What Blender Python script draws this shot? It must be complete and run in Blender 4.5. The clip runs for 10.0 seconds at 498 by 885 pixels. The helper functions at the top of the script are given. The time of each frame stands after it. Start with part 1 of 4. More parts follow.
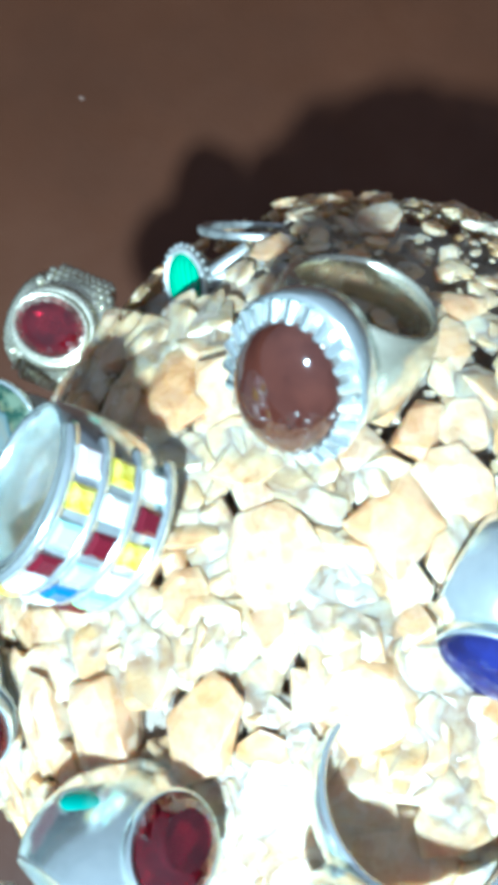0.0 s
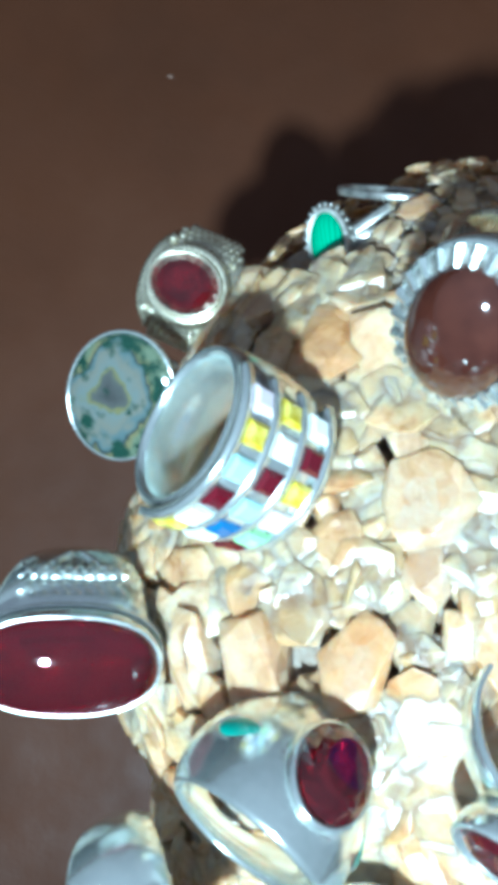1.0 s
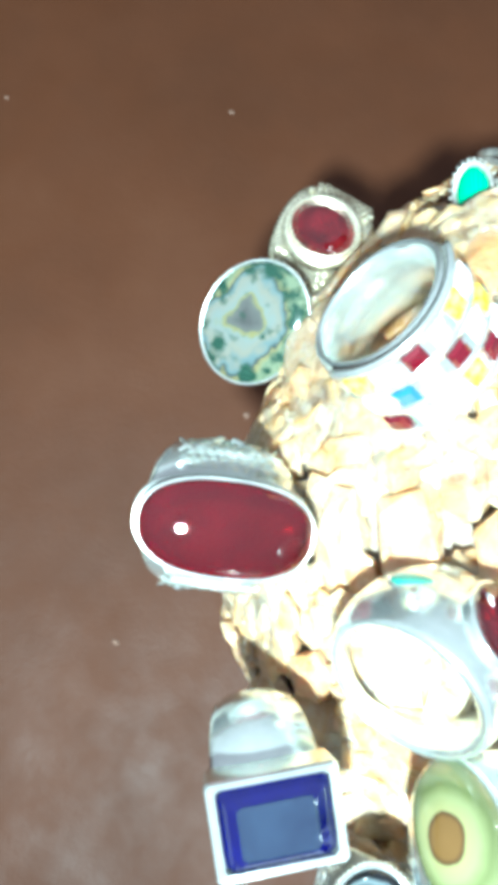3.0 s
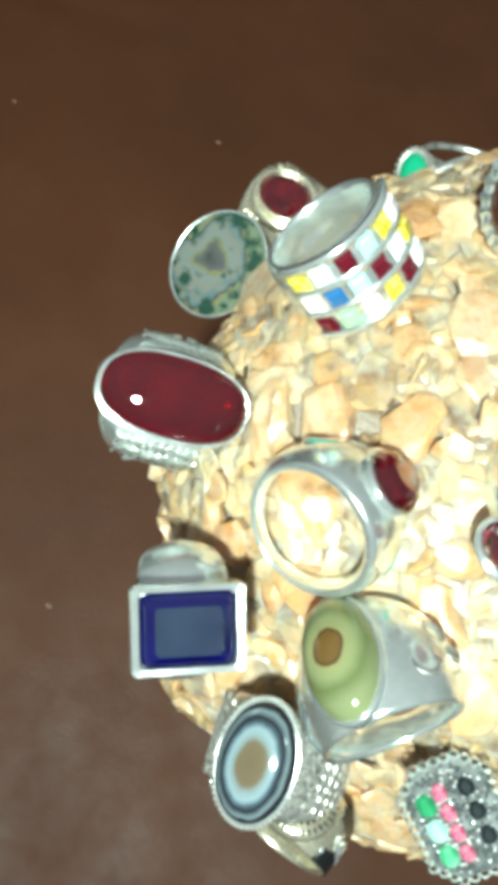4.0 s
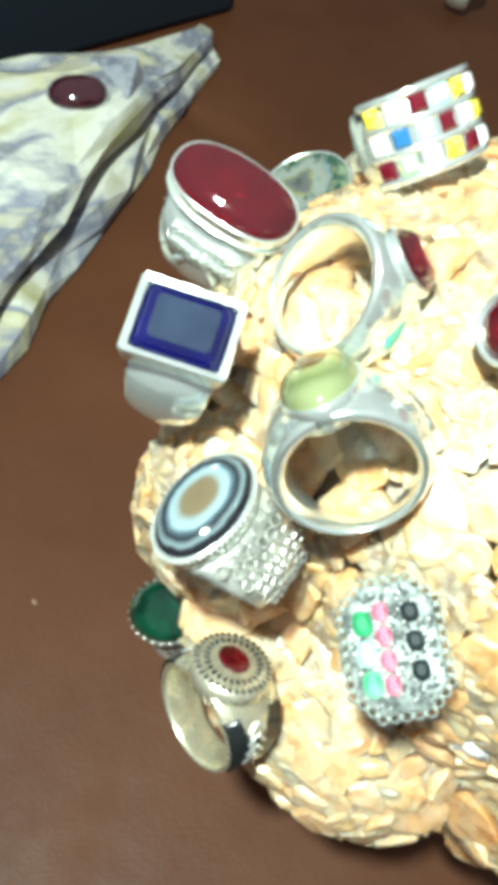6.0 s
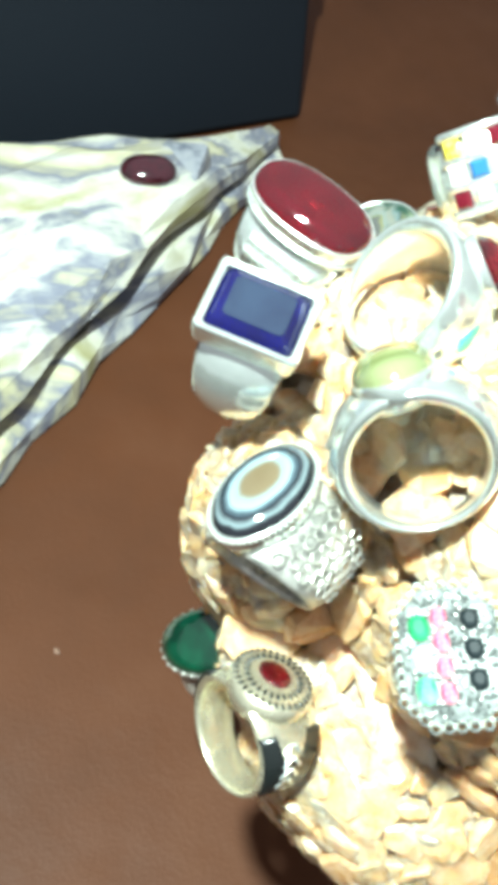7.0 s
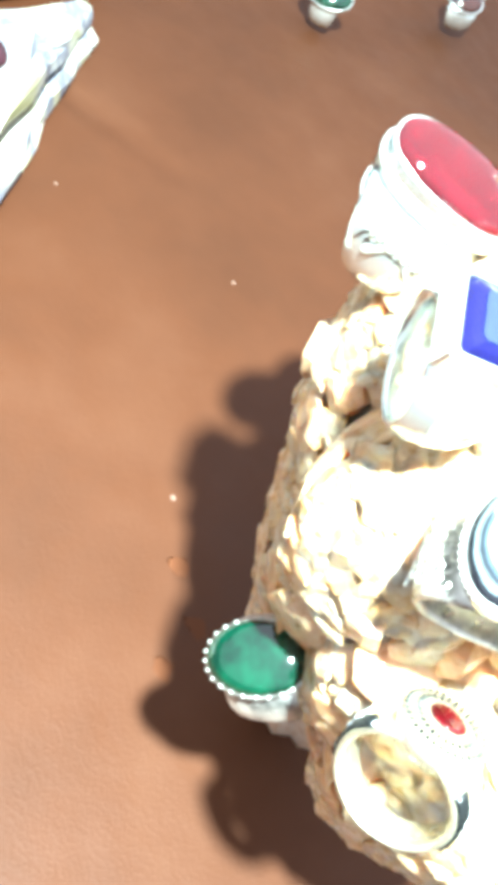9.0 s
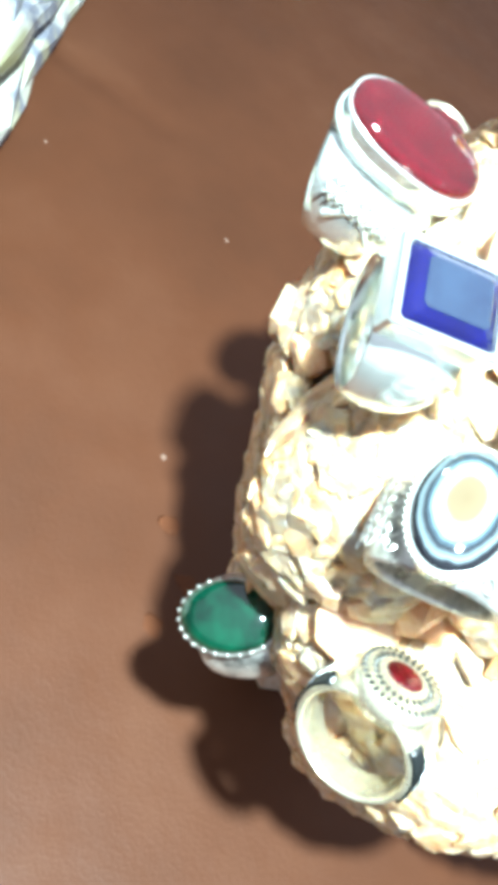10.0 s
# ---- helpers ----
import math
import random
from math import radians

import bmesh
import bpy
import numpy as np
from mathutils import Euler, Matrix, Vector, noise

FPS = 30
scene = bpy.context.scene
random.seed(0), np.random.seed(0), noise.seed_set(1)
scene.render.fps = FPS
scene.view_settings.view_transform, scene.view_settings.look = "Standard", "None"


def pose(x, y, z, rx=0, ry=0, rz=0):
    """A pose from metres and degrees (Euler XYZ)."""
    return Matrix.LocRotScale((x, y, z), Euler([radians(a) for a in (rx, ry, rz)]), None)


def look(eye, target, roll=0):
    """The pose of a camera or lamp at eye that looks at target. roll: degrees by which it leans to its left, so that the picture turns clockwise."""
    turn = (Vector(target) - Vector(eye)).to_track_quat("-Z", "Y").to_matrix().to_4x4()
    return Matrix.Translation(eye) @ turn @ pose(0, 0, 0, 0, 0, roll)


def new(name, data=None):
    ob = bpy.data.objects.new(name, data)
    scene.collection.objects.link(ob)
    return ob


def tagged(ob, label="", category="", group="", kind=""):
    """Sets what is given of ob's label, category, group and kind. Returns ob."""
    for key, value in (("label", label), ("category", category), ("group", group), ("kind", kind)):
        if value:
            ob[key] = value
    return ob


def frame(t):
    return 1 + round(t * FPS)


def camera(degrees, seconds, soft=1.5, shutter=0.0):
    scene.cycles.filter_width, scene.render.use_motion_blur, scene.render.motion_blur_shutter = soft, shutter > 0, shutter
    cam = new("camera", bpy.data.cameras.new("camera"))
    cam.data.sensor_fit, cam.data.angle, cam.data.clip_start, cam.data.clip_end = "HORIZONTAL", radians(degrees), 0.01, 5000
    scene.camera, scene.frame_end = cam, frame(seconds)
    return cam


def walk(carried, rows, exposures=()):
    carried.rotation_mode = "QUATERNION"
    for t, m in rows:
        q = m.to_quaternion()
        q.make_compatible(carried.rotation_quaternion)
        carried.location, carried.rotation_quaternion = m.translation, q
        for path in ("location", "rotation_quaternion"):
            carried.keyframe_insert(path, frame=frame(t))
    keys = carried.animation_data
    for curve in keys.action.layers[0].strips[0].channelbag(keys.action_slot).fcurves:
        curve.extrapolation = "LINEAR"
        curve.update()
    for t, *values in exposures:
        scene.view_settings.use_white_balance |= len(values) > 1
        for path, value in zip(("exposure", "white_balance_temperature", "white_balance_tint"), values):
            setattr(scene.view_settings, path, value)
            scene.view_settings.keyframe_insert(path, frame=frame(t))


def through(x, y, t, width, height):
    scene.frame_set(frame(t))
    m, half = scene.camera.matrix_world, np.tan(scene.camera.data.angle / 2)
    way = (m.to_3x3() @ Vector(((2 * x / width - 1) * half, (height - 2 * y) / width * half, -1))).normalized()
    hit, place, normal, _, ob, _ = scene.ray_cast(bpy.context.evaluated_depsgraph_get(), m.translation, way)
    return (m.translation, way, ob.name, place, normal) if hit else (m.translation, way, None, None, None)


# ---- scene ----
cam = camera(30.5, 10.0, soft=8.0)
PATH = [
    (0, (0.01, 0.006, 0.342), (-0.11, 0.191, -1.646), -16.2),
    (0.5, (0.001, 0.0, 0.347), (-0.12, 0.145, -1.644), -23.0),
    (1, (-0.004, -0.006, 0.346), (-0.188, 0.146, -1.639), -31.7),
    (1.5, (-0.018, -0.016, 0.348), (-0.23, 0.187, -1.63), -26.2),
    (2, (-0.023, -0.029, 0.341), (-0.212, 0.242, -1.631), -12.8),
    (2.2, (-0.024, -0.032, 0.338), (-0.2, 0.27, -1.631), -7.3),
    (3.3, (-0.024, -0.057, 0.357), (-0.116, 0.391, -1.59), 13.7),
    (3.5, (-0.024, -0.062, 0.36), (-0.093, 0.428, -1.578), 18.6),
    (4, (-0.006, -0.084, 0.368), (-0.123, 0.509, -1.538), 19.6),
    (4.5, (0.009, -0.102, 0.364), (-0.258, 0.613, -1.485), 15.3),
    (5, (0.025, -0.125, 0.35), (-0.379, 0.705, -1.424), 15.0),
    (5.5, (0.044, -0.14, 0.34), (-0.45, 0.749, -1.383), 16.5),
    (5.7, (0.051, -0.142, 0.337), (-0.485, 0.767, -1.361), 16.6),
    (6.8, (0.068, -0.149, 0.329), (-0.734, 0.856, -1.202), 16.5),
    (7, (0.069, -0.157, 0.319), (-0.757, 0.86, -1.191), 16.5),
    (7.5, (0.054, -0.17, 0.294), (-0.737, 0.91, -1.192), 18.5),
    (8, (0.034, -0.178, 0.285), (-0.584, 1.022, -1.19), 24.0),
    (8.5, (0.008, -0.18, 0.281), (-0.376, 1.12, -1.19), 31.3),
    (9, (-0.011, -0.182, 0.288), (-0.211, 1.157, -1.184), 37.0),
    (9.5, (-0.021, -0.172, 0.289), (-0.142, 1.153, -1.204), 39.6),
    (10, (-0.005, -0.177, 0.294), (-0.16, 1.095, -1.242), 37.7),
]
EXPOSURES = [(0, -0.25, 4900, 8), (1, -0.75, 5000, 8), (1.5, 0.25, 5000, 8), (2.2, 0.25, 5100, 8), (3.3, 0.3, 5900, 8), (4, -0.7, 6400, 8), (4.5, -0.8, 6300, 8), (5, 0.0, 6100, 9), (5.5, -0.35, 6500, 8), (7, 0.25, 6400, 9), (7.5, 0.1, 6300, 9), (8, 1.35, 6400, 9), (8.5, 1.75, 6200, 11), (9, 1.95, 6000, 11), (9.5, 2.0, 5800, 11), (10, 1.1, 5800, 11)]
walk(cam, [(t, look(eye, target, roll)) for t, eye, target, roll in PATH], EXPOSURES)

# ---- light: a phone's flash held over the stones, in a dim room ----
world = bpy.data.worlds.new("room")
world.use_nodes = True
wt = world.node_tree
up = wt.nodes.new("ShaderNodeSeparateXYZ")
room = wt.nodes.new("ShaderNodeValToRGB")
wt.links.new(wt.nodes.new("ShaderNodeTexCoord").outputs["Generated"], up.inputs[0])
wt.links.new(up.outputs["Z"], room.inputs[0])
room.color_ramp.elements[0].position, room.color_ramp.elements[0].color = 0.05, (0.60, 0.63, 0.65, 1)
room.color_ramp.elements[1].position, room.color_ramp.elements[1].color = 0.95, (1.15, 1.22, 1.28, 1)
wt.links.new(room.outputs[0], wt.nodes["Background"].inputs[0])
wt.nodes["Background"].inputs[1].default_value = 0.44
scene.world = world
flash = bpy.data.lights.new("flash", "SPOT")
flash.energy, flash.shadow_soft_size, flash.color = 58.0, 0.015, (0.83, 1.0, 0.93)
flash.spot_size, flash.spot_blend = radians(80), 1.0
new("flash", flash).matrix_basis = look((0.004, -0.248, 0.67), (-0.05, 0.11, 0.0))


# ---- materials ----
def material(name, color=(0.8, 0.8, 0.8), rough=0.5, metal=0.0, **extra):
    m = bpy.data.materials.new(name)
    m.use_nodes = True
    b = m.node_tree.nodes["Principled BSDF"]
    b.inputs["Base Color"].default_value = (*color, 1)
    b.inputs["Roughness"].default_value = rough
    b.inputs["Metallic"].default_value = metal
    for key, value in extra.items():
        b.inputs[key.replace("_", " ").title().replace("Ior", "IOR")].default_value = value
    return m


def node(m, kind, **values):
    n = m.node_tree.nodes.new(kind)
    for key, value in values.items():
        n.inputs[key].default_value = value
    return n


def link(m, a, b):
    m.node_tree.links.new(a, b)


def coords(m, kind="Object"):
    return m.node_tree.nodes.new("ShaderNodeTexCoord").outputs[kind]


def ramp(m, source, stops):
    r = m.node_tree.nodes.new("ShaderNodeValToRGB")
    e = r.color_ramp.elements
    while len(e) < len(stops):
        e.new(0.5)
    for el, (at, col) in zip(e, stops):
        el.position, el.color = at, (*col, 1)
    link(m, source, r.inputs[0])
    return r.outputs[0]


def noisy(m, scale, detail=4, rough=0.6, vector=None, distortion=0.0):
    n = node(m, "ShaderNodeTexNoise", Scale=scale, Detail=detail, Roughness=rough, Distortion=distortion)
    link(m, vector or coords(m), n.inputs["Vector"])
    return n.outputs[0]


def bump(m, source, depth, strength=1.0, before=None):
    b = node(m, "ShaderNodeBump", Strength=strength, Distance=depth)
    link(m, source, b.inputs["Height"])
    if before:
        link(m, before, b.inputs["Normal"])
    link(m, b.outputs[0], m.node_tree.nodes["Principled BSDF"].inputs["Normal"])
    return b.outputs[0]


def into(m, source, socket):
    link(m, source, m.node_tree.nodes["Principled BSDF"].inputs[socket])


def silver_metal(name, light, dark, rough, metal=0.78, grain=900):
    m = material(name, light, rough, metal)
    into(m, ramp(m, noisy(m, 160, 5), [(0.32, dark), (0.6, light)]), "Base Color")
    into(m, ramp(m, noisy(m, 260, 4), [(0.3, (rough * 0.7,) * 3), (0.7, (rough * 1.35,) * 3)]), "Roughness")
    bump(m, noisy(m, grain, 3), 0.00006, 0.5)
    return m


SILVER = silver_metal("polished_silver", (0.87, 0.93, 0.89), (0.76, 0.83, 0.79), 0.17, 0.88)
PALE = silver_metal("pale_silver", (0.80, 0.76, 0.58), (0.62, 0.58, 0.43), 0.24, 0.85)
WORN = silver_metal("oxidised_silver", (0.72, 0.72, 0.66), (0.16, 0.16, 0.15), 0.36, 0.8, 1600)
MARCASITE = silver_metal("marcasite", (0.16, 0.175, 0.17), (0.02, 0.024, 0.024), 0.6, 0.6, 1600)
DARK = material("black_enamel", (0.008, 0.010, 0.010), 0.25)


def gem(name, color, rough=0.06, through=0.0, cloud=None, ior=1.6, scale=180):
    m = material(name, color, rough, 0.0, ior=ior)
    m.node_tree.nodes["Principled BSDF"].inputs["Transmission Weight"].default_value = through
    m.node_tree.nodes["Principled BSDF"].inputs["Coat Weight"].default_value = 0.5
    m.node_tree.nodes["Principled BSDF"].inputs["Coat Roughness"].default_value = 0.04
    if cloud:
        into(m, ramp(m, noisy(m, scale, 3), [(0.38, color), (0.66, cloud)]), "Base Color")
    return m


RED = gem("red_glass", (0.20, 0.002, 0.012), 0.04, 0.90, (0.40, 0.005, 0.024), 1.75, 110)
RUBY = gem("clear_red_glass", (0.27, 0.002, 0.015), 0.02, 0.92, (0.40, 0.004, 0.024), 1.7, 110)
DEEP_RED = gem("dark_red_glass", (0.055, 0.0010, 0.003), 0.05, 0.5, (0.15, 0.002, 0.007), 1.7, 300)
BLUE = gem("blue_glass", (0.0010, 0.0024, 0.085), 0.04, 0.6, (0.0015, 0.0040, 0.155), 1.75, 90)
# greyer blue that paints the reflection seen in the cut stone's table
BLUE_REFLECTION = gem("blue_glass_reflection", (0.012, 0.024, 0.056), 0.05, 0.4, (0.022, 0.042, 0.082), 1.9, 120)
NAVY = gem("violet_blue_glass", (0.008, 0.008, 0.05), 0.05, 0.1, (0.012, 0.016, 0.12))
GREEN = gem("green_stone", (0.0012, 0.017, 0.010), 0.08, 0.1, (0.0024, 0.050, 0.025), 1.6, 140)
BROWN = gem("brown_carnelian", (0.040, 0.011, 0.007), 0.08, 0.05, (0.062, 0.018, 0.011))
GARNET = gem("dark_garnet", (0.020, 0.003, 0.006), 0.06, 0.1, (0.05, 0.006, 0.012))
TEAL = gem("teal_stone", (0.05, 0.36, 0.28), 0.15)
WHITE_STONE = gem("speckled_white_stone", (0.75, 0.74, 0.74), 0.3, 0, (0.18, 0.17, 0.20), 1.5, 210)

MALACHITE = gem("banded_malachite", (0.0, 0.42, 0.20), 0.08)
w = node(MALACHITE, "ShaderNodeTexWave", Scale=420, Distortion=2.0, Detail=2)
link(MALACHITE, coords(MALACHITE), w.inputs["Vector"])
into(MALACHITE, ramp(MALACHITE, w.outputs["Fac"], [(0.0, (0.0, 0.18, 0.085)), (0.7, (0.006, 0.33, 0.165))]), "Base Color")


def ringed(name, stops, squash, shift=(0, 0, 0), wobble=0.12, bias=0.0):
    """A stone with bands that run round a centre, as in an eye agate."""
    m = gem(name, (0.5, 0.5, 0.5), 0.07)
    mp = m.node_tree.nodes.new("ShaderNodeMapping")
    mp.inputs["Scale"].default_value = squash
    mp.inputs["Location"].default_value = shift
    link(m, coords(m), mp.inputs["Vector"])
    n = node(m, "ShaderNodeTexNoise", Scale=2.2, Detail=3)
    link(m, mp.outputs[0], n.inputs["Vector"])
    ln = m.node_tree.nodes.new("ShaderNodeVectorMath")
    ln.operation = "LENGTH"
    link(m, mp.outputs[0], ln.inputs[0])
    ma = m.node_tree.nodes.new("ShaderNodeMath")
    ma.operation = "MULTIPLY_ADD"
    ma.inputs[1].default_value = wobble
    link(m, n.outputs[0], ma.inputs[0])
    link(m, ln.outputs["Value"], ma.inputs[2])
    less = m.node_tree.nodes.new("ShaderNodeMath")
    less.inputs[1].default_value = bias
    link(m, ma.outputs[0], less.inputs[0])
    into(m, ramp(m, less.outputs[0], stops), "Base Color")
    return m


EYE_STONE = ringed("eye_agate", [(0.0, (0.132, 0.072, 0.022)), (0.34, (0.121, 0.066, 0.019)), (0.40, (0.055, 0.028, 0.011)), (0.44, (0.220, 0.220, 0.094)), (0.62, (0.187, 0.209, 0.094)),
                                 (0.80, (0.099, 0.121, 0.044)), (1.0, (0.154, 0.176, 0.083))], (130, 105, 0), (0, -0.05, 0))
BAND_STONE = ringed("banded_agate", [(0.0, (0.090, 0.066, 0.036)), (0.40, (0.102, 0.078, 0.045)), (0.50, (0.144, 0.180, 0.180)), (0.62, (0.168, 0.228, 0.252)), (0.72, (0.030, 0.048, 0.060)),
                                    (0.80, (0.007, 0.008, 0.012)), (0.90, (0.120, 0.156, 0.168)), (0.95, (0.007, 0.008, 0.011))], (138, 92, 0))
ABALONE = ringed("abalone_shell", [(0.0, (0.030, 0.030, 0.030)), (0.20, (0.061, 0.066, 0.061)), (0.24, (0.120, 0.115, 0.042)), (0.30, (0.103, 0.127, 0.120)), (0.44, (0.120, 0.120, 0.096)), (0.52, (0.068, 0.105, 0.108)), (0.57, (0.019, 0.030, 0.030)), (0.60, (0.132, 0.120, 0.054)),
                                   (0.68, (0.096, 0.126, 0.080)), (0.95, (0.117, 0.142, 0.092)), (1.0, (0.012, 0.036, 0.024))], (62, 46, 0), (0.12, 0.05, 0), 0.95, -0.42)

spots = ABALONE.node_tree.nodes.new("ShaderNodeMix")
spots.data_type = "RGBA"
link(ABALONE, ramp(ABALONE, noisy(ABALONE, 210, 3, 0.55), [(0.40, (1, 1, 1)), (0.50, (0, 0, 0))]), spots.inputs["Factor"])
plain = ABALONE.node_tree.nodes["Principled BSDF"].inputs["Base Color"].links[0].from_socket
link(ABALONE, plain, spots.inputs["A"])
spots.inputs["B"].default_value = (0.008, 0.035, 0.022, 1)
into(ABALONE, spots.outputs["Result"], "Base Color")

SQUARES = {"red": gem("square_garnet", (0.10, 0.003, 0.010), 0.06, 0.1), "yellow": gem("square_citrine", (0.55, 0.42, 0.01), 0.06, 0.15, (0.75, 0.66, 0.15), 1.7, 900), "blue": gem("square_topaz", (0.02, 0.12, 0.30), 0.06, 0.1),
           "aqua": gem("square_aqua", (0.42, 0.68, 0.68), 0.06, 0.2), "green": gem("square_peridot", (0.35, 0.70, 0.35), 0.06, 0.2), "pink": gem("square_rose", (0.84, 0.74, 0.78), 0.06, 0.2),
           "clear": gem("square_crystal", (0.88, 0.90, 0.88), 0.06, 0.1, (0.74, 0.80, 0.78), 1.7, 900)}
PINK = gem("pink_stone", (0.34, 0.04, 0.10), 0.55, 0.0, (0.55, 0.24, 0.28), 1.6, 330)
JADE = gem("pale_green_stone", (0.03, 0.25, 0.11), 0.55, 0.0, (0.18, 0.42, 0.28))
MINT = gem("mint_stone", (0.22, 0.45, 0.36), 0.55, 0.0, (0.34, 0.55, 0.46))
DARK_JADE = gem("deep_green_stone", (0.01, 0.16, 0.06), 0.55, 0.0, (0.03, 0.26, 0.11))
BLACK_STONE = gem("black_stone", (0.010, 0.015, 0.017), 0.55)
for m in (PINK, JADE, MINT, DARK_JADE, BLACK_STONE):
    m.node_tree.nodes["Principled BSDF"].inputs["Coat Weight"].default_value = 0.0
    m.node_tree.nodes["Principled BSDF"].inputs["Specular IOR Level"].default_value = 0.12
SPARK = material("bright_silver_bead", (0.80, 0.82, 0.79), 0.25, 0.85)

# translucent calcite: white, cream, honey and grey pieces, each one of a tone of its own
PIECE_TONES = [(0.0, (0.538, 0.367, 0.203)), (0.10, (0.487, 0.226, 0.077)), (0.20, (0.588, 0.468, 0.329)), (0.30, (0.353, 0.312, 0.259)), (0.40, (0.554, 0.343, 0.154)), (0.50, (0.622, 0.530, 0.406)), (0.60, (0.504, 0.281, 0.119)),
               (0.70, (0.403, 0.343, 0.280)), (0.80, (0.571, 0.406, 0.238)), (0.90, (0.437, 0.195, 0.070)), (1.0, (0.605, 0.491, 0.350))]


def calcite(name, piece):
    """piece: what gives each piece its own random value."""
    m = material(name, (0.7, 0.6, 0.45), 0.28, 0.0, ior=1.55)
    geometry = m.node_tree.nodes.new("ShaderNodeNewGeometry")
    where = geometry.outputs["Position"]
    random_value = m.node_tree.nodes.new("ShaderNodeObjectInfo").outputs["Random"] if piece == "object" else geometry.outputs["Random Per Island"]

    def blend(a, b, factor, kind="MIX"):
        mix = m.node_tree.nodes.new("ShaderNodeMix")
        mix.data_type, mix.blend_type = "RGBA", kind
        mix.inputs["Factor"].default_value = factor
        link(m, a, mix.inputs["A"])
        link(m, b, mix.inputs["B"])
        return mix.outputs["Result"]

    own = ramp(m, random_value, PIECE_TONES)
    drift = ramp(m, noisy(m, 40, 4, 0.55, where), [(0.32, (0.420, 0.179, 0.056)), (0.42, (0.521, 0.328, 0.154)), (0.48, (0.386, 0.328, 0.259)), (0.55, (0.588, 0.437, 0.273)), (0.66, (0.470, 0.242, 0.084))])
    grains = node(m, "ShaderNodeTexVoronoi", Scale=260)
    link(m, where, grains.inputs["Vector"])
    split = m.node_tree.nodes.new("ShaderNodeSeparateColor")
    link(m, grains.outputs["Color"], split.inputs[0])
    flakes = ramp(m, split.outputs[0], [(0.0, (0.395, 0.179, 0.063)), (0.25, (0.554, 0.382, 0.217)), (0.45, (0.370, 0.351, 0.322)), (0.62, (0.638, 0.523, 0.385)), (0.8, (0.487, 0.257, 0.098)), (1.0, (0.605, 0.468, 0.322))])
    tone = blend(blend(own, drift, 0.35), flakes, 0.28)
    # cloudy veins inside the pieces
    veins = ramp(m, noisy(m, 150, 6, 0.68, where, 1.2), [(0.30, (0.66, 0.50, 0.36)), (0.46, (0.96, 0.86, 0.74)), (0.60, (1.0, 1.0, 0.98)), (0.74, (0.86, 0.74, 0.60))])
    into(m, blend(tone, veins, 1.0, "MULTIPLY"), "Base Color")
    into(m, ramp(m, noisy(m, 120, 4, 0.6, where), [(0.3, (0.10,) * 3), (0.7, (0.48,) * 3)]), "Roughness")
    # each grain breaks along its own plane
    centred = m.node_tree.nodes.new("ShaderNodeVectorMath")
    centred.operation = "MULTIPLY_ADD"
    centred.inputs[1].default_value, centred.inputs[2].default_value = (0.26,) * 3, (-0.13,) * 3
    link(m, grains.outputs["Color"], centred.inputs[0])
    plane = m.node_tree.nodes.new("ShaderNodeVectorMath")
    link(m, centred.outputs[0], plane.inputs[0])
    link(m, geometry.outputs["Normal"], plane.inputs[1])
    unit = m.node_tree.nodes.new("ShaderNodeVectorMath")
    unit.operation = "NORMALIZE"
    link(m, plane.outputs[0], unit.inputs[0])
    bump(m, noisy(m, 420, 6, 0.65, where), 0.0005, 0.4, unit.outputs[0])
    bs = m.node_tree.nodes["Principled BSDF"]
    bs.inputs["Subsurface Weight"].default_value, bs.inputs["Subsurface Scale"].default_value = 0.6, 0.006
    bs.inputs["Subsurface Radius"].default_value = (1.0, 0.6, 0.3)
    return m


CALCITE = calcite("calcite", "object")
CRUMB = calcite("crystal_crumb", "island")

MATRIX = material("crystal_matrix", (0.5, 0.38, 0.28), 0.75)
into(MATRIX, ramp(MATRIX, noisy(MATRIX, 130, 8, 0.7), [(0.25, (0.400, 0.290, 0.200)), (0.40, (0.560, 0.392, 0.246)), (0.50, (0.694, 0.616, 0.515)), (0.60, (0.627, 0.426, 0.246)), (0.74, (0.829, 0.784, 0.706))]), "Base Color")
bump(MATRIX, noisy(MATRIX, 420, 9, 0.75), 0.003, 1.0)

ORE = material("veined_ore", (0.5, 0.5, 0.4), 0.55)
lay = ORE.node_tree.nodes.new("ShaderNodeMapping")
lay.inputs["Rotation"].default_value = (0.3, 0.5, radians(26))
lay.inputs["Scale"].default_value = (1.8, 0.9, 1.8)
link(ORE, coords(ORE), lay.inputs["Vector"])
into(ORE, ramp(ORE, noisy(ORE, 7, 6, 0.58, lay.outputs[0], 1.0), [(0.28, (0.008, 0.009, 0.006)), (0.35, (0.060, 0.060, 0.025)), (0.41, (0.30, 0.29, 0.15)), (0.49, (0.46, 0.46, 0.40)), (0.545, (0.14, 0.15, 0.20)), (0.60, (0.42, 0.40, 0.26)), (0.70, (0.50, 0.51, 0.58))]), "Base Color")
bump(ORE, noisy(ORE, 60, 8, 0.6), 0.003, 0.6)

